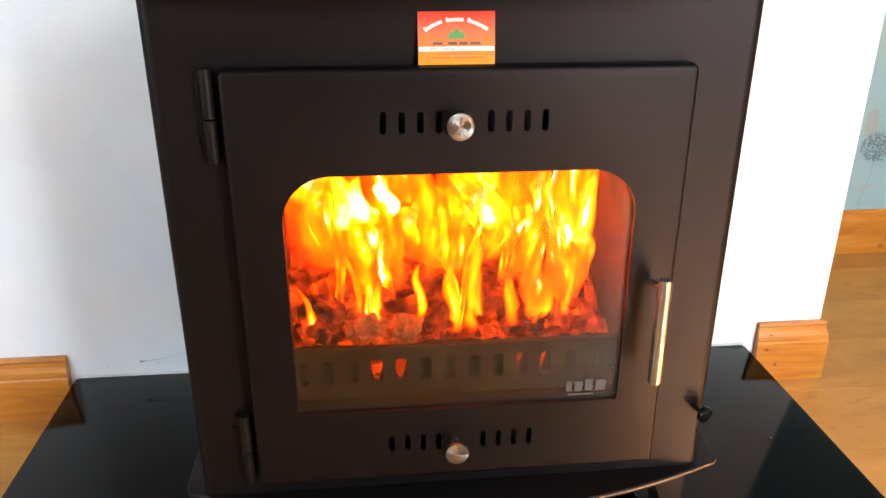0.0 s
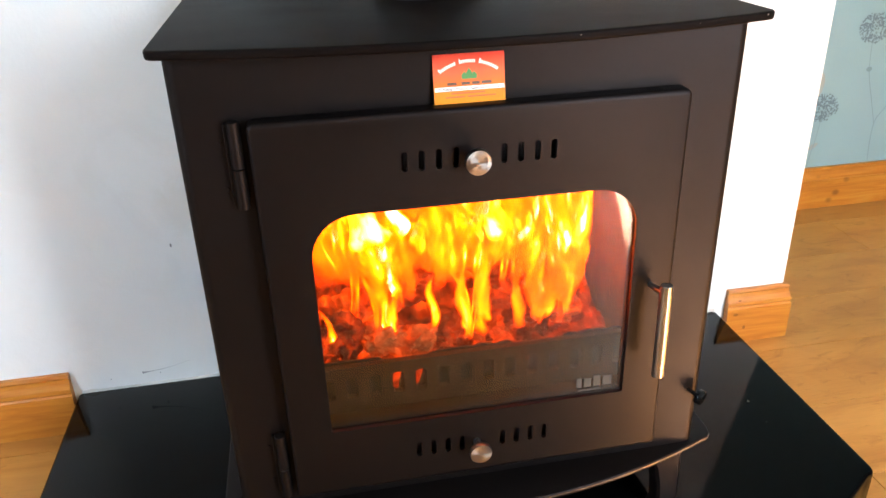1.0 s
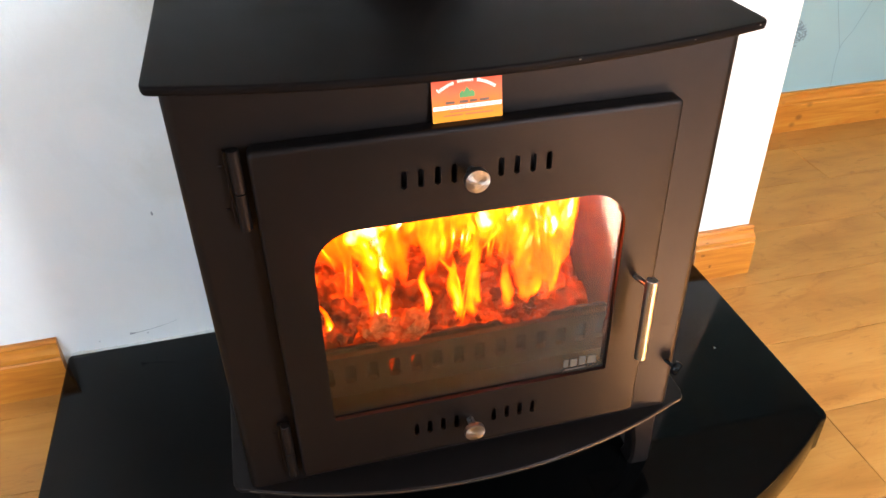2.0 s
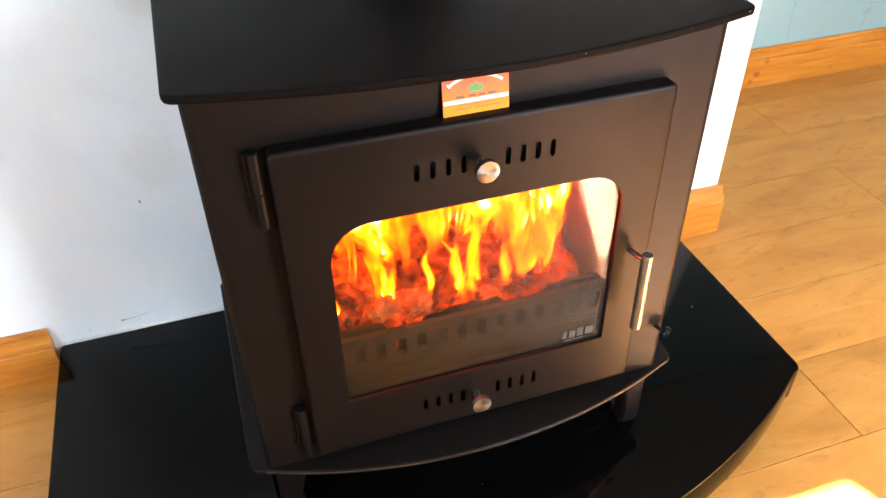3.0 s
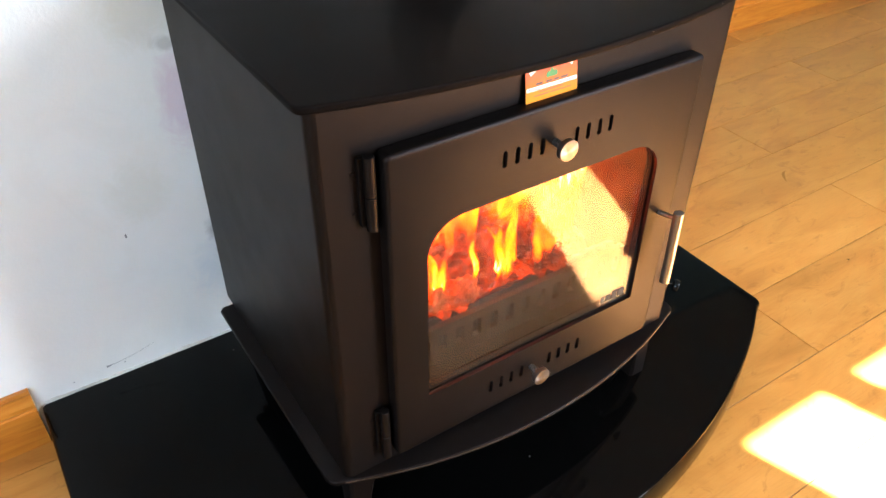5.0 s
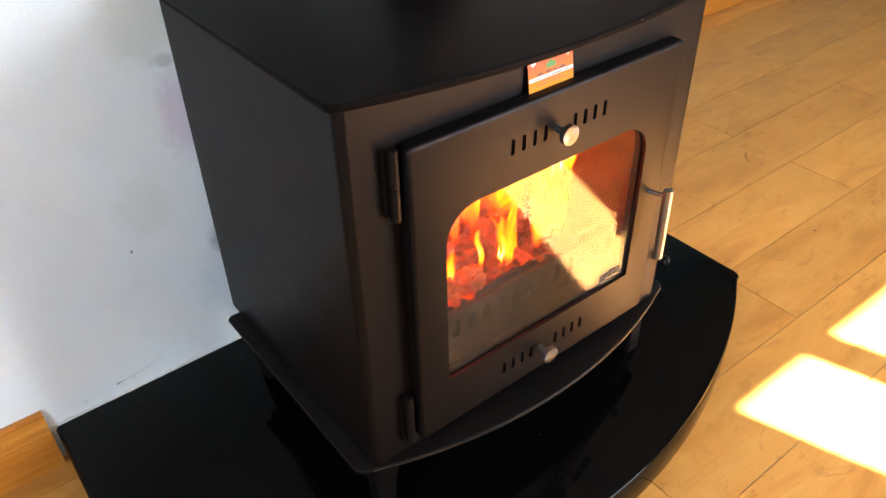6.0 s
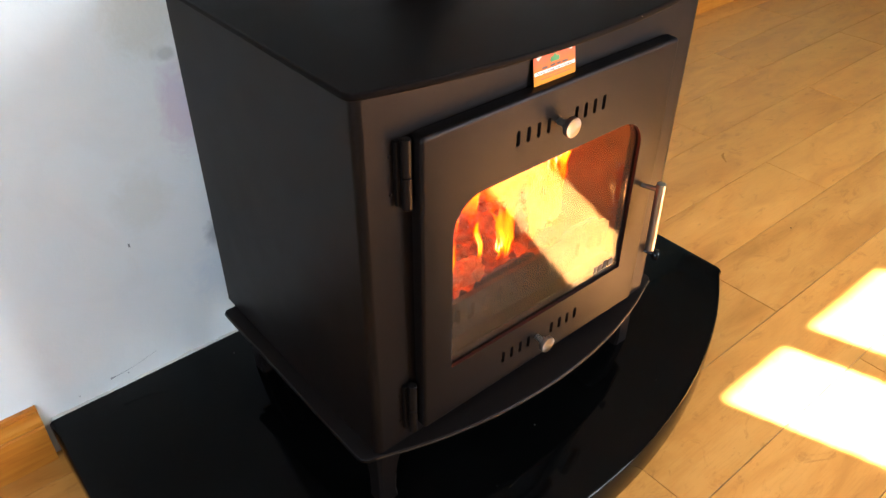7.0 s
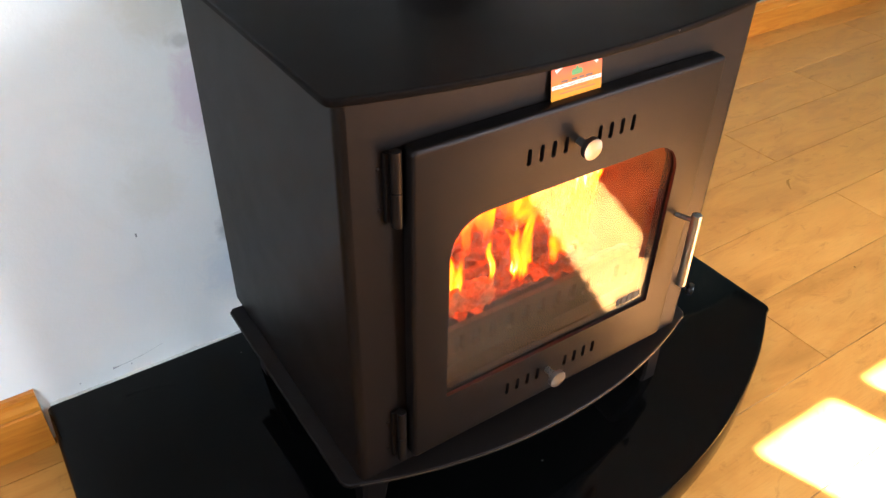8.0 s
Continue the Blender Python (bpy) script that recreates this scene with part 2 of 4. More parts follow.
def make_flame(name, strength, stops, thresh, swirl, warmth=0.0, grain=(20, 20, 11)):
    """Burning gas: light given off in streaks that run with the tongue, thin towards its rims, its root and its tip."""
    m = bpy.data.materials.new(name)
    m.use_nodes = True
    n, l = m.node_tree.nodes, m.node_tree.links
    n.remove(n["Principled BSDF"])
    uv = n.new("ShaderNodeUVMap")
    uv.uv_map = "flow"
    sep = n.new("ShaderNodeSeparateXYZ")
    l.new(uv.outputs[0], sep.inputs[0])
    u, v = sep.outputs[0], sep.outputs[1]
    rim = calc(n, l, "SUBTRACT", 1.0, calc(n, l, "ABSOLUTE", calc(n, l, "SUBTRACT", calc(n, l, "MULTIPLY", u, 2.0), 1.0)), True)
    lick = noise_tex(n, l, coords(n, l, grain), 1.0, 2.5, 0.45, swirl)
    body = calc(n, l, "ADD", calc(n, l, "MULTIPLY", rim, 1.1), calc(n, l, "MULTIPLY", calc(n, l, "SUBTRACT", lick, 0.5), 2.4))
    tip = calc(n, l, "SUBTRACT", 1.0, calc(n, l, "POWER", v, 2.0))
    root = calc(n, l, "MULTIPLY", v, 5.0, True)
    dens = calc(n, l, "MULTIPLY", calc(n, l, "MULTIPLY", calc(n, l, "SUBTRACT", body, thresh), tip), root, True)
    alpha = ramp(n, l, dens, [(0.0, grey(0)), (0.25, grey(0.6)), (0.6, grey(0.96))])
    cell = noise_tex(n, l, coords(n, l, (12, 12, 9)), 1.0, 3, 0.5, 1.0)
    heat = calc(n, l, "ADD", calc(n, l, "ADD", calc(n, l, "MULTIPLY", dens, 0.75), warmth), calc(n, l, "MULTIPLY", calc(n, l, "SUBTRACT", cell, 0.5), 1.7))
    col = ramp(n, l, heat, stops)
    em, tr, sh = n.new("ShaderNodeEmission"), n.new("ShaderNodeBsdfTransparent"), n.new("ShaderNodeMixShader")
    em.inputs["Strength"].default_value = strength
    l.new(col, em.inputs["Color"])
    l.new(alpha, sh.inputs[0])
    l.new(tr.outputs[0], sh.inputs[1])
    l.new(em.outputs[0], sh.inputs[2])
    l.new(sh.outputs[0], n["Material Output"].inputs["Surface"])
    return m


def make_ember(name, hot, ash, amount):
    m, n, l, b = mat(name, ash, 0.95, 0.0, 0.05)
    v = coords(n, l)
    crack = noise_tex(n, l, v, 26, 5, 0.6, 1.0)
    l.new(ramp(n, l, noise_tex(n, l, v, 60, 5, 0.7), [(0.3, tuple(x * 0.25 for x in ash)), (0.65, ash)]), b.inputs["Base Color"])
    glow = ramp(n, l, crack, [(amount - 0.10, (0.04, 0.001, 0)), (amount + 0.04, tuple(x * 0.35 for x in hot)), (amount + 0.14, hot), (min(1.0, amount + 0.3), (hot[0] * 1.8, hot[1] * 2.6, hot[2]))])
    l.new(glow, b.inputs["Emission Color"])
    b.inputs["Emission Strength"].default_value = 0.028
    bump(n, l, b, noise_tex(n, l, v, 70, 6, 0.75, 1.5), 1.0, 0.008)
    return m


PAINT = make_stove_paint()
# Same enamel for the top plate, its reflection weakened to darken it.
DULL_PAINT = make_stove_paint("top_plate_paint", 0.12, 0.05)
GRANITE = make_granite()
STEEL = make_steel()
TURNED = make_turned_face()
WHITE = make_white_wall()
WORN = make_steel("worn_metal", 0.5, (0.22, 0.19, 0.17))
LAMINATE = make_laminate()
PINE = make_pine()
BRICK = make_firebrick()
IRON = make_cast_iron()
GLASS = make_stove_glass()
PANE = make_window_glass()
TEAL = make_plain_paint("teal_wallpaper", (0.26, 0.37, 0.375), 0.03)
PALE = make_plain_paint("pale_room_paint", (0.30, 0.27, 0.24))
CEILING = make_plain_paint("ceiling_paint", (0.60, 0.60, 0.58))
FRAME_WHITE = make_plain_paint("white_frame_paint", (0.75, 0.75, 0.74), 0.02, 0.4)
UNDERLAY = make_plain_paint("dark_joint", (0.10, 0.05, 0.02))
BAKELITE = mat("black_plastic", (0.004, 0.004, 0.004), 0.25, 0.0, 0.2)[0]
SEAL = make_plain_paint("dark_seal_rope", (0.005, 0.004, 0.0035), 0.2)
PRINT_GREY = make_plain_paint("wallpaper_grey_print", (0.14, 0.185, 0.195), 0.15)
PRINT_BEIGE = make_plain_paint("wallpaper_beige_print", (0.29, 0.32, 0.29), 0.08)
PRINT_STEM = make_plain_paint("wallpaper_stem_print", (0.19, 0.27, 0.275), 0.1)
MARK = make_plain_paint("dark_scuff", (0.33, 0.33, 0.34), 0.3)
FILLER = make_plain_paint("grey_filler", (0.56, 0.54, 0.51), 0.25)
FRAME_GREY = make_plain_paint("etched_grey", (0.055, 0.046, 0.039), 0.1)
CINDERS = make_plain_paint("black_cinders", (0.006, 0.0038, 0.0028), 0.4)
DUST = make_plain_paint("pale_grit", (0.10, 0.095, 0.085), 0.2)


# ---- mesh helpers ----
def part(name, bm, material, parent=None, label="", smooth=False):
    bmesh.ops.recalc_face_normals(bm, faces=bm.faces[:])
    me = bpy.data.meshes.new(name)
    bm.to_mesh(me)
    bm.free()
    me.materials.append(material)
    if smooth:
        for p in me.polygons:
            p.use_smooth = True
        me.set_sharp_from_angle(angle=radians(40))
    ob = new(name, me)
    if parent:
        ob.parent = parent
    if label:
        tagged(ob, label)
    return ob


def empty(name, label, category, group="", at=(0, 0, 0)):
    ob = new(name)
    ob.empty_display_size = 0.05
    return tagged(ob, label, category, group)


def box(bm, x0, x1, y0, y1, z0, z1, bevel=0.0, segments=2):
    g = bmesh.ops.create_cube(bm, size=1.0)
    vs = g["verts"]
    for v in vs:
        v.co = Vector((x0 if v.co.x < 0 else x1, y0 if v.co.y < 0 else y1, z0 if v.co.z < 0 else z1))
    if bevel:
        es = list({e for v in vs for e in v.link_edges})
        bmesh.ops.bevel(bm, geom=es, offset=bevel, segments=segments, profile=0.5, affect="EDGES")
    return bm


def boxed(*a, **k):
    return box(bmesh.new(), *a, **k)


def lathe(bm, profile, centre, axis="z", n=40, caps=True):
    """Turns a profile of (radius, height) round an axis through centre."""
    rings = []
    for r, h in profile:
        ring = []
        for i in range(n):
            a = 2 * math.pi * i / n
            p = (r * math.cos(a), r * math.sin(a), h)
            if axis == "y":
                p = (p[0], p[2], p[1])
            elif axis == "x":
                p = (p[2], p[0], p[1])
            ring.append(bm.verts.new(Vector(centre) + Vector(p)))
        rings.append(ring)
    for a, b in zip(rings, rings[1:]):
        for i in range(n):
            bm.faces.new((a[i], a[(i + 1) % n], b[(i + 1) % n], b[i]))
    if caps:
        bm.faces.new(rings[0])
        bm.faces.new(rings[-1])
    return bm


def rod(bm, p, q, r, n=16, round_end=0.0):
    p, q = Vector(p), Vector(q)
    d = q - p
    m = Matrix.Translation(p) @ d.to_track_quat("Z", "Y").to_matrix().to_4x4()
    L = d.length
    prof = [(r - round_end, 0), (r, round_end), (r, L - round_end), (r - round_end, L)] if round_end else [(r, 0), (r, L)]
    rings = [[bm.verts.new(m @ Vector((rr * math.cos(2 * math.pi * i / n), rr * math.sin(2 * math.pi * i / n), h))) for i in range(n)] for rr, h in prof]
    for a, b in zip(rings, rings[1:]):
        for i in range(n):
            bm.faces.new((a[i], a[(i + 1) % n], b[(i + 1) % n], b[i]))
    bm.faces.new(rings[0])
    bm.faces.new(rings[-1])
    return bm


def prism(bm, outline, z0, z1, round_by=0.0):
    """A slab with the plan outline [(x, y)] (anticlockwise), its upper and lower rims rounded."""
    def inset(k):
        n = len(outline)
        out = []
        for i in range(n):
            a, b, c = Vector(outline[i - 1]), Vector(outline[i]), Vector(outline[(i + 1) % n])
            d = (c - a).normalized()
            out.append((b.x - d.y * k, b.y + d.x * k))
        return out
    steps = [(0.0, z0)] if not round_by else []
    if round_by:
        for j in range(4):
            a = math.pi / 2 * j / 3
            steps.append((round_by * (1 - math.sin(a)), z0 + round_by * (1 - math.cos(a))))
        for j in range(4):
            a = math.pi / 2 * j / 3
            steps.append((round_by * (1 - math.cos(a)), z1 - round_by * (1 - math.sin(a))))
    else:
        steps.append((0.0, z1))
    rings = [[bm.verts.new((x, y, z)) for x, y in inset(k)] for k, z in steps]
    n = len(outline)
    for a, b in zip(rings, rings[1:]):
        for i in range(n):
            bm.faces.new((a[i], a[(i + 1) % n], b[(i + 1) % n], b[i]))
    bm.faces.new(rings[0])
    bm.faces.new(rings[-1])
    return bm


def slot_loop(cx, cz, w, h, n=6):
    """Upright slot with round ends, as (x, z)."""
    r = w / 2
    pts = []
    for i in range(n + 1):
        a = math.pi * i / n
        pts.append((cx + r * math.cos(a), cz + h / 2 - r + r * math.sin(a)))
    for i in range(n + 1):
        a = math.pi + math.pi * i / n
        pts.append((cx + r * math.cos(a), cz - h / 2 + r + r * math.sin(a)))
    return pts


def rounded(x0, x1, z0, z1, r_low, r_high, n=8):
    pts = []
    for cx, cz, r, a0 in ((x1, z1, r_high, 0), (x0, z1, r_high, 90), (x0, z0, r_low, 180), (x1, z0, r_low, 270)):
        sx, sz = (-1 if cx == x1 else 1), (-1 if cz == z1 else 1)
        for i in range(n + 1):
            a = radians(a0 + 90 * i / n)
            pts.append((cx + sx * r + r * math.cos(a), cz + sz * r + r * math.sin(a)))
    return pts


def plate(bm, outer, holes, y0, y1, rim=0.0, y_flange=None):
    """An upright sheet from y0 (front) to y1 with holes; the outer rim is rolled back by rim and may run on to y_flange."""
    def fill(loops, y):
        made = [[bm.verts.new((x, y, z)) for x, z in lp] for lp in loops]
        flat = [v for vs in made for v in vs]
        for tri in geometry.tessellate_polygon([[Vector((x, z, 0)) for x, z in lp] for lp in loops]):
            bm.faces.new([flat[i] for i in tri])
        return made

    def join(a, b):
        k = len(a)
        for i in range(k):
            bm.faces.new((a[i], a[(i + 1) % k], b[(i + 1) % k], b[i]))

    n = len(outer)
    def inset(k):
        out = []
        for i in range(n):
            a, b, c = Vector(outer[i - 1]), Vector(outer[i]), Vector(outer[(i + 1) % n])
            d = (c - a).normalized()
            out.append((b.x - d.y * k, b.y + d.x * k))
        return out
    front = fill([inset(rim)] + holes, y0)
    back = fill([inset(rim)] + holes, y1)
    for a, b in zip(front[1:], back[1:]):
        join(a, b)
    last = front[0]
    if rim:
        for j in range(1, 5):
            a = math.pi / 2 * j / 4
            ring = [bm.verts.new((x, y0 + rim * (1 - math.cos(a)), z)) for x, z in inset(rim * (1 - math.sin(a)))]
            join(last, ring)
            last = ring
    end = [bm.verts.new((x, y_flange or y1, z)) for x, z in (inset(0) if rim else outer)]
    join(last, end)
    if rim:
        lip = [bm.verts.new((x, y_flange or y1, z)) for x, z in inset(rim)]
        join(end, lip)
        join(lip, back[0])
    else:
        join(end, back[0]) if y_flange else bmesh.ops.remove_doubles(bm, verts=end + back[0], dist=1e-6)
    return bm


def bowed(x0, x1, y_corner, y_apex, y_back, r=0.02, n=28):
    """Plan outline of a plate with a bowed front, anticlockwise."""
    half, sag = (x1 - x0) / 2, y_corner - y_apex
    R = (half * half + sag * sag) / (2 * sag)
    cx, cy = (x0 + x1) / 2, y_apex + R
    pts = []
    a = math.asin((half - r) / R)
    for i in range(n + 1):
        t = -a + 2 * a * i / n
        pts.append((cx + R * math.sin(t), cy - R * math.cos(t)))
    yq = pts[-1][1]
    right = [(x1 - r + r * math.sin(radians(q)), yq + r - r * math.cos(radians(q))) for q in (35, 60, 90)]
    left = [(x0 + r - r * math.sin(radians(q)), yq + r - r * math.cos(radians(q))) for q in (90, 60, 35)]
    back = [(x1, y_back - 0.008), (x1 - 0.008, y_back), (x0 + 0.008, y_back), (x0, y_back - 0.008)]
    return pts + right + back + left


# ---- the room ----
floor = part("floor", boxed(ROOM_W, ROOM_E, ROOM_S, FAR + 0.1, FLOOR - 0.12, FLOOR - 0.012), UNDERLAY)
tagged(floor, "warm oak laminate floor in long boards", "floor", kind="structure")
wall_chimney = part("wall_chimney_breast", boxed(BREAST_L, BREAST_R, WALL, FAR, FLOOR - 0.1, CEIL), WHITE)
tagged(wall_chimney, "white painted chimney breast with faint stains and scuffs", "wall", kind="structure")
wall_north = part("wall_north", boxed(ROOM_W, ROOM_E, FAR, FAR + 0.12, FLOOR - 0.1, CEIL), TEAL)
tagged(wall_north, "pale teal wallpaper with grey seed-head flowers", "wall", kind="structure")
wall_east = part("wall_east", boxed(ROOM_E, ROOM_E + 0.12, ROOM_S - 0.15, FAR + 0.12, FLOOR - 0.1, CEIL), PALE)
tagged(wall_east, "plain pale painted wall", "wall", kind="structure")
bm = bmesh.new()
box(bm, ROOM_W - 0.12, ROOM_W, ROOM_S - 0.15, -1.1, FLOOR - 0.1, CEIL)
box(bm, ROOM_W - 0.12, ROOM_W, 0.1, FAR + 0.12, FLOOR - 0.1, CEIL)
box(bm, ROOM_W - 0.12, ROOM_W, -1.1, 0.1, FLOOR - 0.1, 0.9)
box(bm, ROOM_W - 0.12, ROOM_W, -1.1, 0.1, 2.1, CEIL)
wall_west = part("wall_west", bm, PALE)
tagged(wall_west, "plain pale painted wall with an added window opening", "wall", kind="structure")
WIN = (1.548, 2.418, 0.12, 2.30)
bm = bmesh.new()
box(bm, ROOM_W, WIN[0], ROOM_S - 0.15, ROOM_S, FLOOR - 0.1, CEIL)
box(bm, WIN[1], ROOM_E, ROOM_S - 0.15, ROOM_S, FLOOR - 0.1, CEIL)
box(bm, WIN[0], WIN[1], ROOM_S - 0.15, ROOM_S, WIN[3], CEIL)
box(bm, WIN[0], WIN[1], ROOM_S - 0.15, ROOM_S, FLOOR - 0.1, WIN[2])
wall_south = part("wall_south", bm, PALE)
tagged(wall_south, "plain pale painted wall with a tall window", "wall", kind="structure")
ceiling = part("ceiling", boxed(ROOM_W - 0.12, ROOM_E + 0.12, ROOM_S - 0.15, FAR + 0.12, CEIL, CEIL + 0.1), CEILING)
tagged(ceiling, "plain white ceiling", "ceiling", kind="structure")

window = empty("window_1", "tall white framed window letting in the sun", "window")
tagged(window, kind="structure")
WY0, WY1 = ROOM_S - 0.10, ROOM_S - 0.04
part("window_sill", boxed(WIN[0], WIN[1], ROOM_S - 0.14, ROOM_S + 0.03, WIN[2], WIN[2] + 0.03, bevel=0.006), FRAME_WHITE, window)
part("window_head", boxed(WIN[0], WIN[1], WY0, WY1, 2.195, WIN[3]), FRAME_WHITE, window)
for x0, x1 in ((WIN[0], 1.613), (1.883, 1.980), (2.353, WIN[1])):
    part("window_frame", boxed(x0, x1, WY0, WY1, WIN[2] + 0.03, 2.195), FRAME_WHITE, window)
# Unseen solid panel, added to cut the second sun patch short.
part("sun_cut_panel", boxed(1.980, 2.353, WY0 + 0.005, WY1 - 0.005, WIN[2] + 0.03, 1.81), FRAME_WHITE, window)
for x0, x1, z0 in ((1.613, 1.883, WIN[2] + 0.03), (1.980, 2.353, 1.81)):
    p = part("pane", boxed(x0, x1, -1.373, -1.367, z0, 2.195), PANE, window)
    p.visible_shadow = False
# Unseen window, added to house the side fill lamp.
fill_window = empty("added_window", "unseen white framed side window added for fill light", "window")
tagged(fill_window, kind="structure")
part("window_sill", boxed(ROOM_W - 0.11, ROOM_W + 0.03, -1.1, 0.1, 0.9, 0.93, bevel=0.006), FRAME_WHITE, fill_window)
for y0, y1 in ((-1.1, -1.05), (-0.53, -0.47), (0.05, 0.1)):
    part("window_frame", boxed(ROOM_W - 0.09, ROOM_W - 0.03, y0, y1, 0.93, 2.1), FRAME_WHITE, fill_window)
for y0, y1 in ((-1.05, -0.53), (-0.47, 0.05)):
    p = part("pane", boxed(ROOM_W - 0.063, ROOM_W - 0.057, y0, y1, 0.93, 2.1), PANE, fill_window)
    p.visible_shadow = False


# ---- skirting boards ----
def skirting_profile(h=0.143, d=0.019):
    return [(0, 0), (d, 0), (d, h * 0.66), (d - 0.003, h * 0.69), (d - 0.001, h * 0.72), (d - 0.002, h * 0.78),
            (d - 0.007, h * 0.86), (d - 0.009, h * 0.92), (d - 0.007, h * 0.955), (d - 0.010, h), (0, h)]


def skirting(name, points, label, parent=None):
    """A moulded board along a line of (x, y); its face lies to the right of the way. Mitred at the bends."""
    bm = bmesh.new()
    P = [Vector((x, y, 0)) for x, y in points]
    rings = []
    for i, p in enumerate(P):
        dirs = []
        if i:
            dirs.append((p - P[i - 1]).normalized())
        if i < len(P) - 1:
            dirs.append((P[i + 1] - p).normalized())
        nrm = [Vector((d.y, -d.x, 0)) for d in dirs]
        k = nrm[0] if len(nrm) == 1 else (nrm[0] + nrm[1]) / (1 + nrm[0].dot(nrm[1]))
        rings.append([bm.verts.new(p + k * d + Vector((0, 0, FLOOR + z))) for d, z in skirting_profile()])
    n = len(rings[0])
    for a, b in zip(rings, rings[1:]):
        for i in range(n):
            bm.faces.new((a[i], a[(i + 1) % n], b[(i + 1) % n], b[i]))
    bm.faces.new(rings[0])
    bm.faces.new(rings[-1])
    return tagged(part(name, bm, PINE), label, "skirting board", kind="structure")


skirting("baseboard_1", [(ROOM_W, FAR), (BREAST_L, FAR), (BREAST_L, WALL), (-0.279, WALL)], "varnished pine skirting board butting against the hearth")
board_right = skirting("baseboard_2", [(1.214, WALL), (BREAST_R, WALL), (BREAST_R, FAR), (ROOM_E, FAR)], "varnished knotty pine skirting board round the chimney breast")
skirting("baseboard_3", [(ROOM_E, FAR - 0.02), (ROOM_E, ROOM_S)], "varnished pine skirting board")


KNOT_DARK = make_plain_paint("dark_pine_knot", (0.24, 0.085, 0.020), 0.35, 0.4)
for x, z, rx, rz in ((1.236, 0.090, 0.0062, 0.0042), (1.262, 0.052, 0.0040, 0.0052), (1.241, 0.128, 0.0036, 0.0022)):
    bm = bmesh.new()
    bm.faces.new([bm.verts.new((x + rx * math.cos(q * 0.393) * (1 + 0.25 * noise.noise(Vector((q, x * 90, 0)))), WALL - 0.0194, z + rz * math.sin(q * 0.393))) for q in range(16)])
    part("knot", bm, KNOT_DARK, board_right)


# ---- hearth ----
hearth = empty("hearth", "polished black granite hearth with a bowed front", "hearth")
part("slab", prism(bmesh.new(), bowed(-0.270, 1.190, 1.152, 0.907, WALL - 0.001, 0.022, 48), FLOOR, HEARTH, 0.006), GRANITE, hearth, smooth=True)


# ---- stove ----
stove = empty("stove", "black steel wood-burning stove with a lit fire", "stove")
TOP, BASE = 0.912, 0.254
BX0, BX1, BF, BB = 0.117, 0.811, 1.124, 1.645
part("top_plate", prism(bmesh.new(), bowed(0.102, 0.836, 1.112, 1.061, 1.650, 0.016), TOP - 0.011, TOP, 0.003), DULL_PAINT, stove, "dull black top plate", smooth=True)
part("base_plate", prism(bmesh.new(), bowed(0.089, 0.849, 1.134, 1.054, 1.618, 0.024), BASE - 0.010, BASE, 0.003), PAINT, stove, smooth=True)

# chips in the paint along the top plate's front edge
top_rim = bowed(0.102, 0.836, 1.112, 1.061, 1.650, 0.016)
for k, w, h in ((18, 0.0012, 0.0005), (24, 0.0008, 0.0004), (28, 0.0010, 0.0009)):
    x, y = top_rim[k]
    part("paint_chip", boxed(x - w, x + w, y - 0.0004, y + 0.0016, TOP - 0.0045, TOP - 0.0045 + 2 * h, bevel=0.0003, segments=1), WORN, stove, "chip of bare metal")

# bare worn metal along the front edge of the base plate
rim = bowed(0.089, 0.849, 1.134, 1.054, 1.618, 0.024)[:31]
bm = bmesh.new()
prev = None
for i, (x, y) in enumerate(rim):
    w = 0.0022 + 0.0012 * noise.noise(Vector((x * 40, 0, 5)))
    cur = [bm.verts.new((x, y - 0.0004, BASE - 0.0030 - w)), bm.verts.new((x, y - 0.0004, BASE - 0.0030)), bm.verts.new((x, y + 0.0012, BASE - 0.0030)), bm.verts.new((x, y + 0.0012, BASE - 0.0030 - w))]
    if prev:
        for k in range(4):
            bm.faces.new((prev[k], cur[k], cur[(k + 1) % 4], prev[(k + 1) % 4]))
    prev = cur
part("worn_edge", bm, WORN, stove, "bare worn metal edge")

# outer casing: one sheet folded round sides and back with rounded front corners
r = 0.013
plan = []
for i in range(7):
    a = radians(90 * i / 6)
    plan.append((BX0 + r - r * math.sin(a), BF + r - r * math.cos(a)))
plan += [(BX0, BB), (BX1, BB)]
for i in range(7):
    a = radians(90 * (6 - i) / 6)
    plan.append((BX1 - r + r * math.sin(a), BF + r - r * math.cos(a)))
inner = [(BX1 - r, BF + 0.008), (BX1 - 0.008, BF + r), (BX1 - 0.008, BB - 0.008), (BX0 + 0.008, BB - 0.008), (BX0 + 0.008, BF + r), (BX0 + r, BF + 0.008)]
part("casing", prism(bmesh.new(), (plan + inner)[::-1], BASE, TOP - 0.011), PAINT, stove, smooth=True)
GX0, GX1, GZ0, GZ1 = 0.2545, 0.672, 0.390, 0.708
window_loop = rounded(GX0, GX1, GZ0, GZ1, 0.003, 0.056)
part("front_panel", plate(bmesh.new(), rounded(BX0 + r, BX1 - r, BASE, TOP - 0.011, 0.0005, 0.0005, 2),
     [rounded(GX0 - 0.012, GX1 + 0.012, GZ0 - 0.02, GZ1 + 0.012, 0.004, 0.05)], BF, BF + 0.008), PAINT, stove)

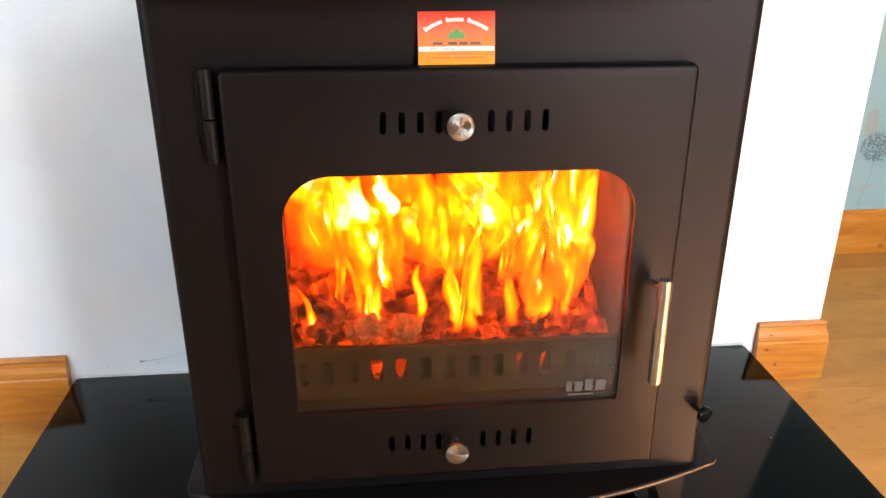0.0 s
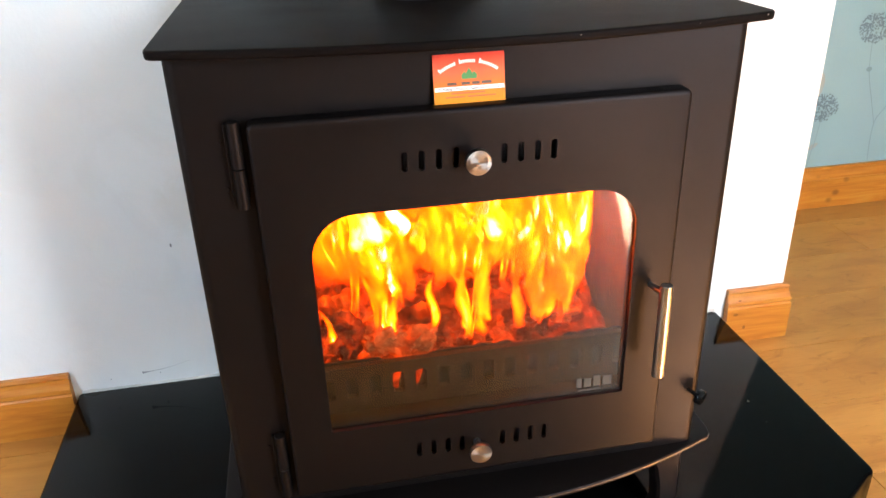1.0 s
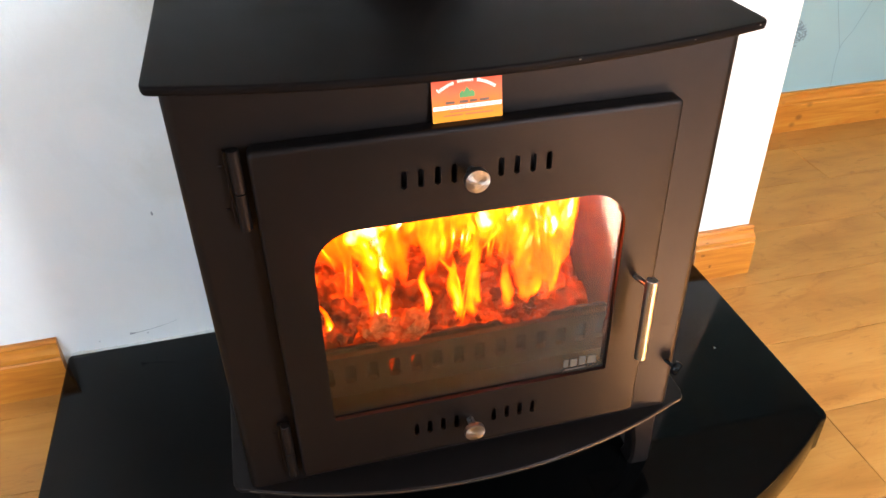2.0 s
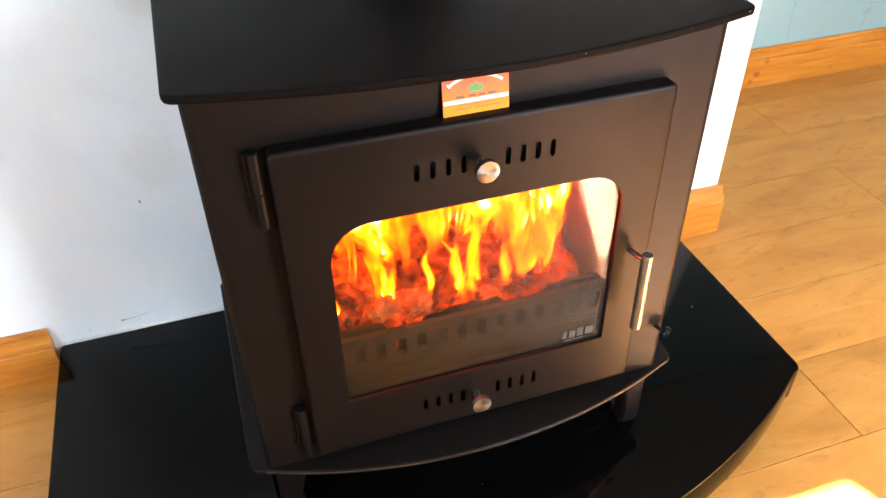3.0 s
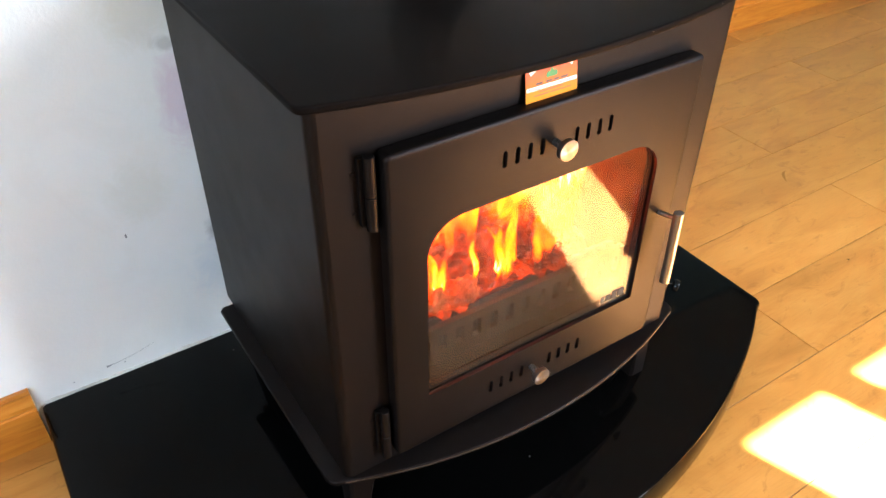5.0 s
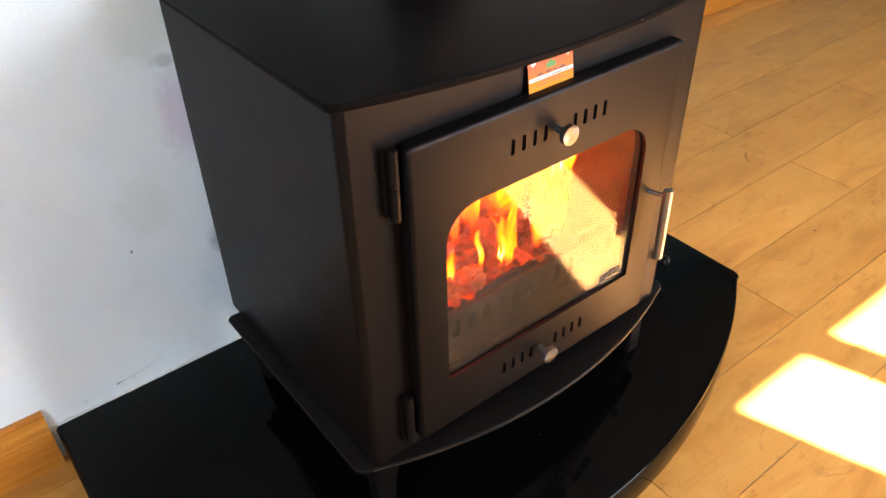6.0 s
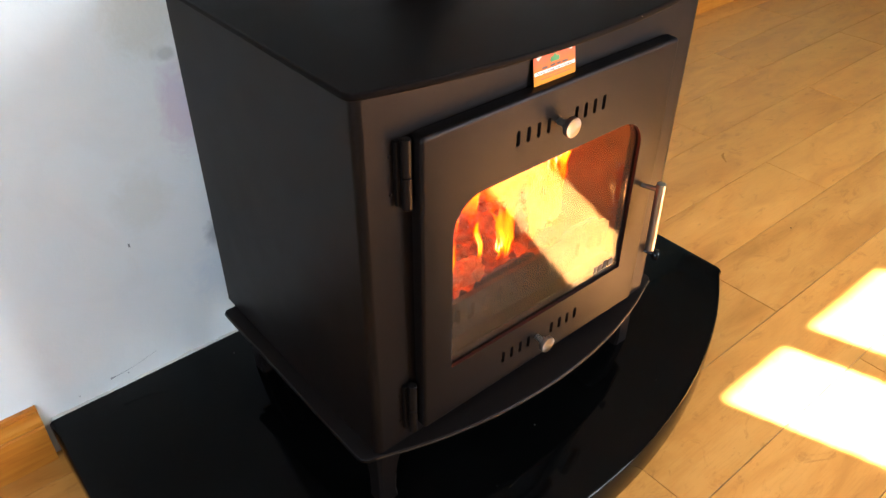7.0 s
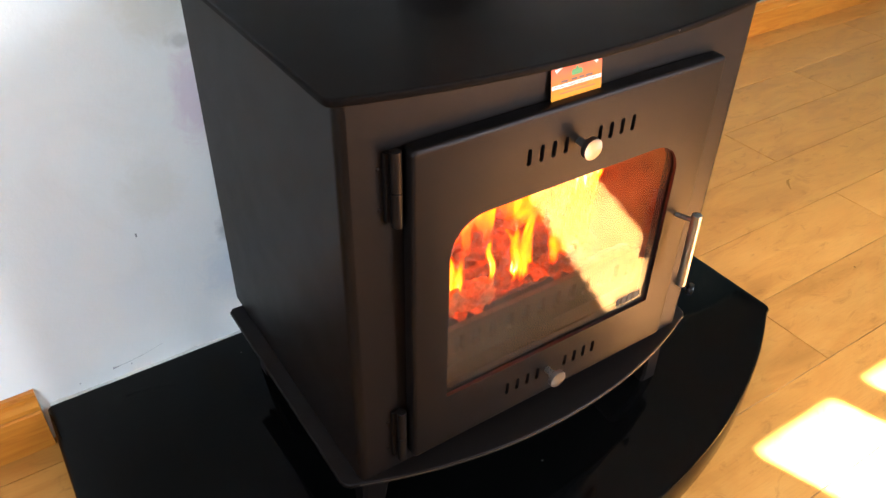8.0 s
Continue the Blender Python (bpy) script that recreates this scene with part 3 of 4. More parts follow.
door = new("door")
door.parent = stove
DX0, DX1, DZ0, DZ1, DF = 0.198, 0.731, 0.283, 0.828, 1.099
slots = []
SLOT_X = [0.373 + 0.0207 * i for i in range(4)] + [0.494 + 0.0207 * i for i in range(4)]
for z in (0.768, 0.339):
    slots += [slot_loop(x, z, 0.0075, 0.0255) for x in SLOT_X]
part("door_panel", plate(bmesh.new(), rounded(DX0, DX1, DZ0, DZ1, 0.006, 0.009), [window_loop] + slots, DF, DF + 0.006, 0.006, BF - 0.003), PAINT, door, smooth=True)
part("door_glass", plate(bmesh.new(), rounded(GX0 - 0.01, GX1 + 0.01, GZ0 - 0.01, GZ1 + 0.01, 0.004, 0.06), [], DF + 0.0066, DF + 0.0106), GLASS, door, "clear heatproof glass with a faint painted haze")
part("rope_seal", plate(bmesh.new(), rounded(GX0 - 0.014, GX1 + 0.014, GZ0 - 0.014, GZ1 + 0.014, 0.004, 0.06),
     [rounded(GX0 - 0.001, GX1 + 0.001, GZ0 - 0.001, GZ1 + 0.001, 0.003, 0.056)], DF + 0.0112, BF - 0.002), SEAL, door)


def knob(z):
    k = part("air_control", lathe(bmesh.new(), [(0.0055, DF), (0.0055, DF - 0.012), (0.0075, DF - 0.013), (0.0075, DF - 0.020)], (0.456, 0, z), "y", 24), STEEL, door, "brushed steel air control knob", smooth=True)
    prof = [(0.011, -0.020), (0.0155, -0.0215), (0.0155, -0.0285), (0.0150, -0.0295), (0.0118, -0.0297)]
    prof += [(0.0118 - 0.0016 * j, -0.0297 - (0.00025 if j % 2 else 0.0)) for j in range(1, 7)] + [(0.001, -0.0297)]
    part("knob_face", lathe(bmesh.new(), [(a, DF + h) for a, h in prof], (0, 0, 0), "y", 40), TURNED, k, smooth=True).location = (0.456, 0, z)
    return k


knob(0.769)
knob(0.339)

handle = part("handle", rod(bmesh.new(), (0.705, 1.062, 0.437), (0.705, 1.064, 0.579), 0.0085, 24, 0.001), STEEL, door, "brushed steel bar handle", smooth=True)
part("handle_post", rod(bmesh.new(), (0.699, DF, 0.562), (0.704, 1.068, 0.566), 0.0042, 16), STEEL, handle, smooth=True)

for z0, z1 in ((0.724, 0.829), (0.282, 0.388)):
    zm = (z0 + z1) / 2 - 0.003
    h = part("hinge", rod(bmesh.new(), (0.1835, 1.1115, z0), (0.1835, 1.1115, zm - 0.0006), 0.0072, 20, 0.0008), PAINT, door, smooth=True)
    part("hinge_knuckle", rod(bmesh.new(), (0.1835, 1.1115, zm + 0.0006), (0.1835, 1.1115, z1), 0.0072, 20, 0.0008), PAINT, h, smooth=True)
    part("hinge_leaf", boxed(0.172, 0.190, 1.117, BF, z0 + 0.004, z1 - 0.004, bevel=0.001), PAINT, h)
    for zz in (z0 + 0.022, z1 - 0.026):
        part("screw", lathe(bmesh.new(), [(0.0026, BF), (0.0026, BF - 0.0010), (0.0018, BF - 0.0014)], (0.1665, 0, zz), "y", 14), PAINT, h, smooth=True)

lever = part("air_lever", rod(bmesh.new(), (0.790, BF + 0.004, 0.356), (0.799, 1.110, 0.353), 0.0032, 12), BAKELITE, stove, "small black lever with a round knob", smooth=True)
bm = lathe(bmesh.new(), [(0.003, 0), (0.0105, 0.0015), (0.0118, 0.004), (0.0118, 0.009), (0.0102, 0.012), (0.002, 0.0124)], (0, 0, 0), "z", 28)
bm.transform(Matrix.Translation((0.798, 1.111, 0.3535)) @ Vector((0.55, -0.80, -0.18)).to_track_quat("Z", "Y").to_matrix().to_4x4())
part("lever_knob", bm, BAKELITE, lever, smooth=True)


def leg(x, y, sx, sy):
    """A leg flared on its inner sides towards the base plate, its outer faces upright."""
    bm = bmesh.new()
    rings = []
    for k, w in ((1.0, 0.037), (0.93, 0.035), (0.82, 0.029), (0.66, 0.023), (0.40, 0.019), (0.12, 0.018), (0.0, 0.020)):
        out = 0.034 - w
        z = HEARTH + (BASE - 0.010 - HEARTH) * k
        cx, cy = x + sx * out, y + sy * out
        c = w * 0.25
        pts = [(-w, -w + c), (-w + c, -w), (w - c, -w), (w, -w + c), (w, w - c), (w - c, w), (-w + c, w), (-w, w - c)]
        rings.append([bm.verts.new((cx + a, cy + b, z)) for a, b in pts])
    for a, b in zip(rings, rings[1:]):
        for i in range(8):
            bm.faces.new((a[i], a[(i + 1) % 8], b[(i + 1) % 8], b[i]))
    bm.faces.new(rings[0])
    bm.faces.new(rings[-1])
    ob = part("leg", bm, PAINT, stove, smooth=True)
    part("bolt", lathe(bmesh.new(), [(0.005, 0), (0.005, -0.005), (0.003, -0.006)], (x + 0.034 * (1 if sx < 0 else -1), y - 0.02, 0.236), "y", 6), STEEL, ob)
    return ob


for sx in (-1, 1):
    for sy, y in ((-1, 1.168), (1, 1.562)):
        leg(CX + sx * 0.306, y, sx, sy)

# flue collar and pipe
part("flue_collar", lathe(bmesh.new(), [(0.085, TOP), (0.085, TOP + 0.045), (0.082, TOP + 0.05), (0.072, TOP + 0.05), (0.072, TOP)], (CX, 1.432, 0), "z", 48, caps=False), PAINT, stove, smooth=True)
flue = empty("flue_pipe", "black steel flue pipe rising from the stove collar", "flue pipe")
part("pipe", lathe(bmesh.new(), [(0.066, TOP), (0.066, CEIL)], (CX, 1.432, 0), "z", 40), PAINT, flue, smooth=True)
part("pipe_band", lathe(bmesh.new(), [(0.066, TOP + 0.60), (0.070, TOP + 0.605), (0.070, TOP + 0.635), (0.066, TOP + 0.64)], (CX, 1.432, 0), "z", 40, caps=False), PAINT, flue, smooth=True)

# firebox: lining, floor, baffle, retaining bar
FX0, FX1, FB, FZ0, FZ1 = 0.218, 0.716, 1.49, 0.355, 0.735
lining = new("firebox")
lining.parent = stove
part("back_brick", boxed(FX0, FX1, FB, FB + 0.03, FZ0, FZ1), BRICK, lining)
part("side_brick", boxed(FX0 - 0.03, FX0, BF + 0.010, FB + 0.03, FZ0, FZ1), BRICK, lining)
part("side_brick", boxed(FX1, FX1 + 0.03, BF + 0.010, FB + 0.03, FZ0, FZ1), BRICK, lining)
part("baffle", boxed(FX0 - 0.03, FX1 + 0.03, BF + 0.010, FB + 0.03, FZ1, FZ1 + 0.02), IRON, lining)
part("fire_floor", boxed(FX0 - 0.03, FX1 + 0.03, BF + 0.010, FB + 0.03, FZ0 - 0.02, FZ0), IRON, lining)
part("retaining_bar", plate(bmesh.new(), rounded(FX0 + 0.004, FX1 - 0.004, 0.368, 0.446, 0.002, 0.004, 3),
     [rounded(0.256 + 0.0335 * i - 0.0082 + (0.006 if i == 0 else 0), 0.256 + 0.0335 * i + 0.0082, 0.393, 0.4285, 0.004, 0.0055, 3) for i in range(14)], 1.166, 1.176), IRON, lining, "slotted cast-iron retaining bar")
part("front_ledge", boxed(FX0 + 0.002, FX1 - 0.002, BF + 0.012, 1.165, 0.357, 0.372, bevel=0.003), IRON, lining)

# maker's mark etched on the glass, as plain blocks
bm = bmesh.new()
for x, w, h in ((0.604, 0.008, 0.016), (0.615, 0.011, 0.015), (0.629, 0.011, 0.018), (0.643, 0.014, 0.016)):
    box(bm, x, x + w, DF + 0.0052, DF + 0.0064, 0.402, 0.402 + h, bevel=0.0005, segments=1)
box(bm, 0.607, 0.641, DF + 0.0052, DF + 0.0064, 0.3955, 0.3985, bevel=0.0005, segments=1)
part("glass_mark", bm, FRAME_GREY, door, "pale etched maker's mark")

# ---- the fire ----
HOT = make_ember("glowing_coal", (1.7, 0.09, 0.002), (0.10, 0.03, 0.014), 0.50)
ASHY = make_ember("ashen_log", (1.5, 0.10, 0.003), (0.42, 0.14, 0.045), 0.50)
CHAR = make_ember("charred_log", (1.4, 0.08, 0.003), (0.05, 0.020, 0.012), 0.55)
FLAME_DEEP = make_flame("deep_orange_flame", 0.063, [(0.0, (1.2, 0.03, 0.0)), (0.35, (1.8, 0.085, 0.0)), (0.65, (2.4, 0.17, 0.0)), (1.0, (3.0, 0.34, 0.0))], 0.0, 0.8)
FLAME_GOLD = make_flame("golden_flame", 0.070, [(0.0, (2.0, 0.07, 0.0)), (0.32, (2.8, 0.18, 0.0)), (0.60, (3.5, 0.46, 0.0)), (0.77, (4.2, 1.05, 0.02)), (0.88, (4.6, 1.9, 1.1))], 0.32, 1.9, 0.08, (17, 17, 10))
FLAME_SHEET = make_flame("yellow_flame_sheet", 0.070, [(0.0, (2.0, 0.07, 0.0)), (0.30, (2.8, 0.22, 0.0)), (0.50, (3.6, 0.62, 0.0)), (0.74, (4.2, 1.10, 0.02)), (0.95, (4.6, 1.9, 0.9))], 0.18, 2.6, 0.14, (13, 13, 9))
FLAME_WHITE = make_flame("white_hot_flame", 0.078, [(0.0, (3.0, 0.45, 0.0)), (0.25, (4.0, 1.1, 0.02)), (0.5, (4.6, 1.8, 0.5)), (0.8, (5.0, 2.6, 2.0))], 0.22, 1.5)


def tongue(rng, x, y, z, height, width, material, lean=0.0, parent=None):
    """One lick of flame: a lens-shaped ribbon that sways as it rises and narrows to its tip."""
    bm = bmesh.new()
    uvs = bm.loops.layers.uv.new("flow")
    steps, across = 18, 6
    ph, ph2, turn, sway, beat = rng.uniform(0, 6.3), rng.uniform(0, 6.3), rng.uniform(-0.7, 0.7), rng.uniform(0.25, 0.85), rng.uniform(3.0, 7.0)
    grid = []
    for i in range(steps + 1):
        v = i / steps
        w = width * (0.35 + 0.65 * math.sin(min(1.0, v * 1.9 + 0.25) * math.pi / 2)) * (1 - v ** 2.4) + 0.0008
        cx = x + lean * v * v + width * sway * math.sin(v * beat + ph) * min(1.0, v * 1.6)
        cy = y + width * 0.40 * math.sin(v * 4.3 + ph2) * v
        cz = z + height * v
        ang = turn + 0.8 * math.sin(v * 3 + ph)
        ring = []
        for side in (1, -1):
            for j in range(across + 1):
                u = j / across if side > 0 else 1 - j / across
                if side < 0 and j in (0, across):
                    continue
                s = 2 * u - 1
                thick = side * 0.28 * w * (1 - s * s)
                px = s * w * math.cos(ang) - thick * math.sin(ang)
                py = s * w * math.sin(ang) + thick * math.cos(ang)
                ring.append((bm.verts.new((min(max(cx + px, FX0 + 0.004), FX1 - 0.004), min(max(cy + py, 1.18), FB - 0.004), min(cz, FZ1 - 0.002 - 0.004 * v))), u, v))
        grid.append(ring)
    m = len(grid[0])
    for a, b in zip(grid, grid[1:]):
        for k in range(m):
            quad = (a[k], a[(k + 1) % m], b[(k + 1) % m], b[k])
            f = bm.faces.new([q[0] for q in quad])
            for lp, q in zip(f.loops, quad):
                lp[uvs].uv = (q[1], q[2])
    return part("flame", bm, material, parent, smooth=True)


LOG_LABEL = {}


def lump(rng, at, size, material):
    bm = bmesh.new()
    bmesh.ops.create_icosphere(bm, subdivisions=4, radius=1.0)
    off = Vector((rng.uniform(0, 50), rng.uniform(0, 50), rng.uniform(0, 50)))
    turn = Euler((rng.uniform(-0.3, 0.3), rng.uniform(-0.3, 0.3), rng.uniform(-0.6, 0.6))).to_matrix()
    for v in bm.verts:
        p = v.co.copy()
        k = 0.95 + 0.38 * noise.noise(p * 1.3 + off) + 0.30 * noise.noise(p * 2.7 + off) - 0.34 * abs(noise.noise(p * 3.4 + off)) + 0.22 * abs(noise.noise(p * 7.5 + off)) + 0.08 * noise.noise(p * 15 + off)
        p = Vector((p.x * size[0], p.y * size[1], p.z * size[2])) * k
        v.co = turn @ p + Vector(at)
    return tagged(part("burning_log", bm, material, smooth=True), LOG_LABEL[material.name], "log", "fuel burning in the stove")


LOG_LABEL.update({"glowing_coal": "small piece of wood burnt to a glowing coal", "ashen_log": "burning log flaked with pale grey ash", "charred_log": "charred black log glowing in its cracks"})
rng = random.Random(11)
fire = empty("fire", "bright yellow and orange flames over glowing fuel", "fire")
bed = bmesh.new()
nx, ny = 60, 40
grid = [[bed.verts.new((FX0 + 0.002 + (FX1 - FX0 - 0.004) * i / nx, 1.180 + (FB - 1.184) * j / ny,
         0.360 + 0.095 * min(1.0, max(0.0, j / ny - 0.08) * 1.4) + 0.026 * noise.noise(Vector((i * 0.28, j * 0.28, 3))) + 0.012 * noise.noise(Vector((i * 0.8, j * 0.8, 9))))) for j in range(ny + 1)] for i in range(nx + 1)]
for i in range(nx):
    for j in range(ny):
        bed.faces.new((grid[i][j], grid[i + 1][j], grid[i + 1][j + 1], grid[i][j + 1]))
tagged(part("ember_bed", bed, HOT, smooth=True), "bed of glowing embers behind the retaining bar", "embers", kind="stuff")
# bank of cinders against the bar, sunk where a few slots glow
bm = bmesh.new()
prev = None
for i in range(121):
    x = FX0 + 0.003 + (FX1 - FX0 - 0.006) * i / 120
    dip = max(math.exp(-((x - c) / 0.012) ** 2) for c in (0.3565, 0.390, 0.5575, 0.591))
    h = 0.436 - 0.066 * dip + 0.005 * noise.noise(Vector((x * 60, 0, 1)))
    cur = [bm.verts.new((x, y + 0.003 * noise.noise(Vector((x * 90, k, 0))), 0.356 + (h - 0.356) * k)) for y, k in ((1.179, 0.0), (1.182, 0.5), (1.187, 0.9), (1.196, 1.0), (1.212, 0.9), (1.222, 0.3))]
    if prev:
        for k in range(5):
            bm.faces.new((prev[k], cur[k], cur[k + 1], prev[k + 1]))
    prev = cur
tagged(part("cinder_bank", bm, CINDERS, smooth=True), "dark cinders banked behind the retaining bar", "cinders", kind="stuff")
for x, y, z, sx, sy, sz, mt in ((0.345, 1.235, 0.445, 0.036, 0.030, 0.028, ASHY), (0.395, 1.225, 0.440, 0.034, 0.028, 0.024, ASHY), (0.285, 1.24, 0.452, 0.034, 0.034, 0.036, CHAR),
                                (0.325, 1.30, 0.462, 0.050, 0.035, 0.030, ASHY), (0.455, 1.25, 0.438, 0.034, 0.03, 0.026, CHAR),
                                (0.50, 1.30, 0.440, 0.05, 0.04, 0.028, HOT), (0.57, 1.24, 0.435, 0.036, 0.03, 0.024, CHAR), (0.63, 1.27, 0.445, 0.036, 0.035, 0.028, ASHY),
                                (0.40, 1.36, 0.465, 0.06, 0.04, 0.030, HOT), (0.56, 1.37, 0.46, 0.055, 0.04, 0.030, HOT), (0.66, 1.34, 0.455, 0.03, 0.05, 0.030, CHAR),
                                (0.52, 1.22, 0.428, 0.020, 0.018, 0.016, HOT), (0.61, 1.215, 0.424, 0.018, 0.016, 0.014, HOT), (0.43, 1.205, 0.424, 0.016, 0.014, 0.013, HOT)):
    lump(rng, (x, y, z), (sx, sy, sz), mt)
for i in range(28):
    tongue(rng, rng.uniform(0.26, 0.67), rng.uniform(1.38, 1.46), rng.uniform(0.42, 0.50), rng.uniform(0.26, 0.36), rng.uniform(0.050, 0.090), FLAME_DEEP, rng.uniform(-0.04, 0.04), fire)
for i in range(16):
    tongue(rng, rng.uniform(0.29, 0.62), rng.uniform(1.30, 1.42), rng.uniform(0.50, 0.57), rng.uniform(0.17, 0.25), rng.uniform(0.055, 0.105), FLAME_SHEET, rng.uniform(-0.06, 0.06), fire)
for i in range(16):
    x = rng.uniform(0.285, 0.635)
    tongue(rng, x, rng.uniform(1.26, 1.38), rng.uniform(0.50, 0.60), rng.uniform(0.16, 0.27), rng.uniform(0.028, 0.062), FLAME_GOLD, rng.uniform(-0.05, 0.05), fire)
for i in range(10):
    tongue(rng, rng.uniform(0.275, 0.655), rng.uniform(1.24, 1.36), rng.uniform(0.43, 0.52), rng.uniform(0.18, 0.30), rng.uniform(0.016, 0.036), FLAME_GOLD, rng.uniform(-0.05, 0.05), fire)
for i in range(8):
    tongue(rng, rng.uniform(0.30, 0.66), rng.uniform(1.36, 1.45), rng.uniform(0.44, 0.50), rng.uniform(0.12, 0.24), rng.uniform(0.014, 0.030), FLAME_GOLD, rng.uniform(-0.04, 0.04), fire)
for i in range(8):
    tongue(rng, rng.uniform(0.50, 0.665), rng.uniform(1.22, 1.34), rng.uniform(0.43, 0.50), rng.uniform(0.15, 0.28), rng.uniform(0.014, 0.034), FLAME_GOLD, rng.uniform(-0.04, 0.04), fire)
for i in range(9):
    tongue(rng, rng.uniform(0.26, 0.66), rng.uniform(1.20, 1.30), rng.uniform(0.425, 0.455), rng.uniform(0.09, 0.20), rng.uniform(0.009, 0.024), FLAME_GOLD, rng.uniform(-0.03, 0.03), fire)
for i in range(6):
    tongue(rng, rng.uniform(0.625, 0.682), rng.uniform(1.21, 1.40), rng.uniform(0.44, 0.53), rng.uniform(0.18, 0.27), rng.uniform(0.022, 0.042), FLAME_DEEP if i % 2 else FLAME_GOLD, rng.uniform(-0.03, 0.02), fire)
for i in range(8):
    tongue(rng, rng.uniform(0.56, 0.690), rng.uniform(1.36, 1.47), rng.uniform(0.43, 0.52), rng.uniform(0.20, 0.30), rng.uniform(0.030, 0.060), FLAME_SHEET if i % 3 == 0 else FLAME_DEEP, rng.uniform(-0.03, 0.02), fire)
for x, z, h, w in ((0.27, 0.45, 0.07, 0.010), (0.335, 0.47, 0.10, 0.010), (0.42, 0.46, 0.09, 0.011), (0.47, 0.45, 0.12, 0.013), (0.55, 0.445, 0.13, 0.016), (0.585, 0.44, 0.10, 0.012), (0.63, 0.45, 0.12, 0.009)):
    tongue(rng, x, rng.uniform(1.205, 1.24), z, h, w, FLAME_GOLD, rng.uniform(-0.03, 0.03), fire)
for x, z, h, w in ((0.320, 0.585, 0.10, 0.024), (0.345, 0.600, 0.07, 0.030), (0.385, 0.605, 0.06, 0.022), (0.520, 0.585, 0.08, 0.022), (0.595, 0.46, 0.11, 0.014)):
    tongue(rng, x, rng.uniform(1.23, 1.28), z, h, w, FLAME_WHITE, rng.uniform(-0.02, 0.02), fire)


# ---- business card on the door's upper edge ----
def make_card_print():
    m, n, l, b = mat("card_print", (0.8, 0.1, 0.03), 0.6, 0.0, 0.2)
    tc = n.new("ShaderNodeTexCoord")
    sep = n.new("ShaderNodeSeparateXYZ")
    l.new(tc.outputs["Object"], sep.inputs[0])
    t = calc(n, l, "DIVIDE", sep.outputs[2], 0.0565)
    wob = calc(n, l, "MULTIPLY", calc(n, l, "SUBTRACT", noise_tex(n, l, tc.outputs["Object"], 45, 3), 0.5), 0.25)
    l.new(ramp(n, l, calc(n, l, "ADD", t, wob), [(0.05, (0.74, 0.24, 0.012)), (0.30, (0.72, 0.17, 0.02)), (0.62, (0.70, 0.125, 0.05)), (1.0, (0.62, 0.045, 0.022))]), b.inputs["Base Color"])
    return m


card = empty("business_card", "red and orange business card propped on the stove door", "card")
CARD = make_card_print()
PAPER = mat("card_white_ink", (0.85, 0.82, 0.75), 0.5)[0]
INK = mat("card_dark_ink", (0.10, 0.05, 0.03), 0.5)[0]
GREEN = mat("card_green_ink", (0.06, 0.22, 0.05), 0.5)[0]
RUST = mat("card_rust_ink", (0.45, 0.10, 0.02), 0.5)[0]
CH = 0.0565
part("sheet", boxed(-0.0425, 0.0425, 0, 0.0006, 0, CH), CARD, card)
part("white_band", boxed(-0.0415, 0.0415, -0.0003, -0.00005, 0.0146, 0.0194), PAPER, card)


def bars(name, rows, material, y=-0.0004):
    bm = bmesh.new()
    for x0, x1, z0, z1 in rows:
        box(bm, x0, x1, y, y + 0.0003, z0, z1)
    return part(name, bm, material, card)


# the firm's name, as curved plain strokes over the mark
bm = bmesh.new()
for a0, a1 in ((-36, -15), (-11, 8), (12, 36)):
    k = 9
    for q in range(k):
        t0, t1 = radians(a0 + (a1 - a0) * q / k), radians(a0 + (a1 - a0) * (q + 0.72) / k)
        R0, R1 = 0.0575, 0.0575 + (0.0052 if q == 0 else 0.0036)
        vs = [bm.verts.new((R * math.sin(t), -0.0004, R * math.cos(t) - 0.0115)) for R, t in ((R0, t0), (R0, t1), (R1, t1), (R1, t0))]
        bm.faces.new(vs)
ext = bmesh.ops.extrude_face_region(bm, geom=bm.faces[:])
bmesh.ops.translate(bm, verts=[v for v in ext["geom"] if isinstance(v, bmesh.types.BMVert)], vec=(0, 0.0003, 0))
part("name_strokes", bm, PAPER, card)
bm = bmesh.new()
for x, h in ((-0.0058, 0.0085), (0, 0.0125), (0.0058, 0.0085)):
    vs = [bm.verts.new((x + a, -0.0004, 0.0275 + b)) for a, b in ((-0.0030, 0), (0.0030, 0), (0.0036, h * 0.55), (0, h), (-0.0036, h * 0.55))]
    bm.faces.new(vs)
ext = bmesh.ops.extrude_face_region(bm, geom=bm.faces[:])
bmesh.ops.translate(bm, verts=[v for v in ext["geom"] if isinstance(v, bmesh.types.BMVert)], vec=(0, 0.0003, 0))
part("green_mark", bm, GREEN, card)
bars("contact_bars", [(-0.0265, -0.0155, 0.0212, 0.0242), (-0.0095, 0.0005, 0.0212, 0.0242), (0.0030, 0.0120, 0.0212, 0.0242), (0.0145, 0.0265, 0.0212, 0.0242)], INK)
bars("address_bars", [(-0.022, 0.018, 0.0108, 0.0124), (-0.029, -0.006, 0.0066, 0.0082), (-0.003, 0.031, 0.0066, 0.0082)], RUST)


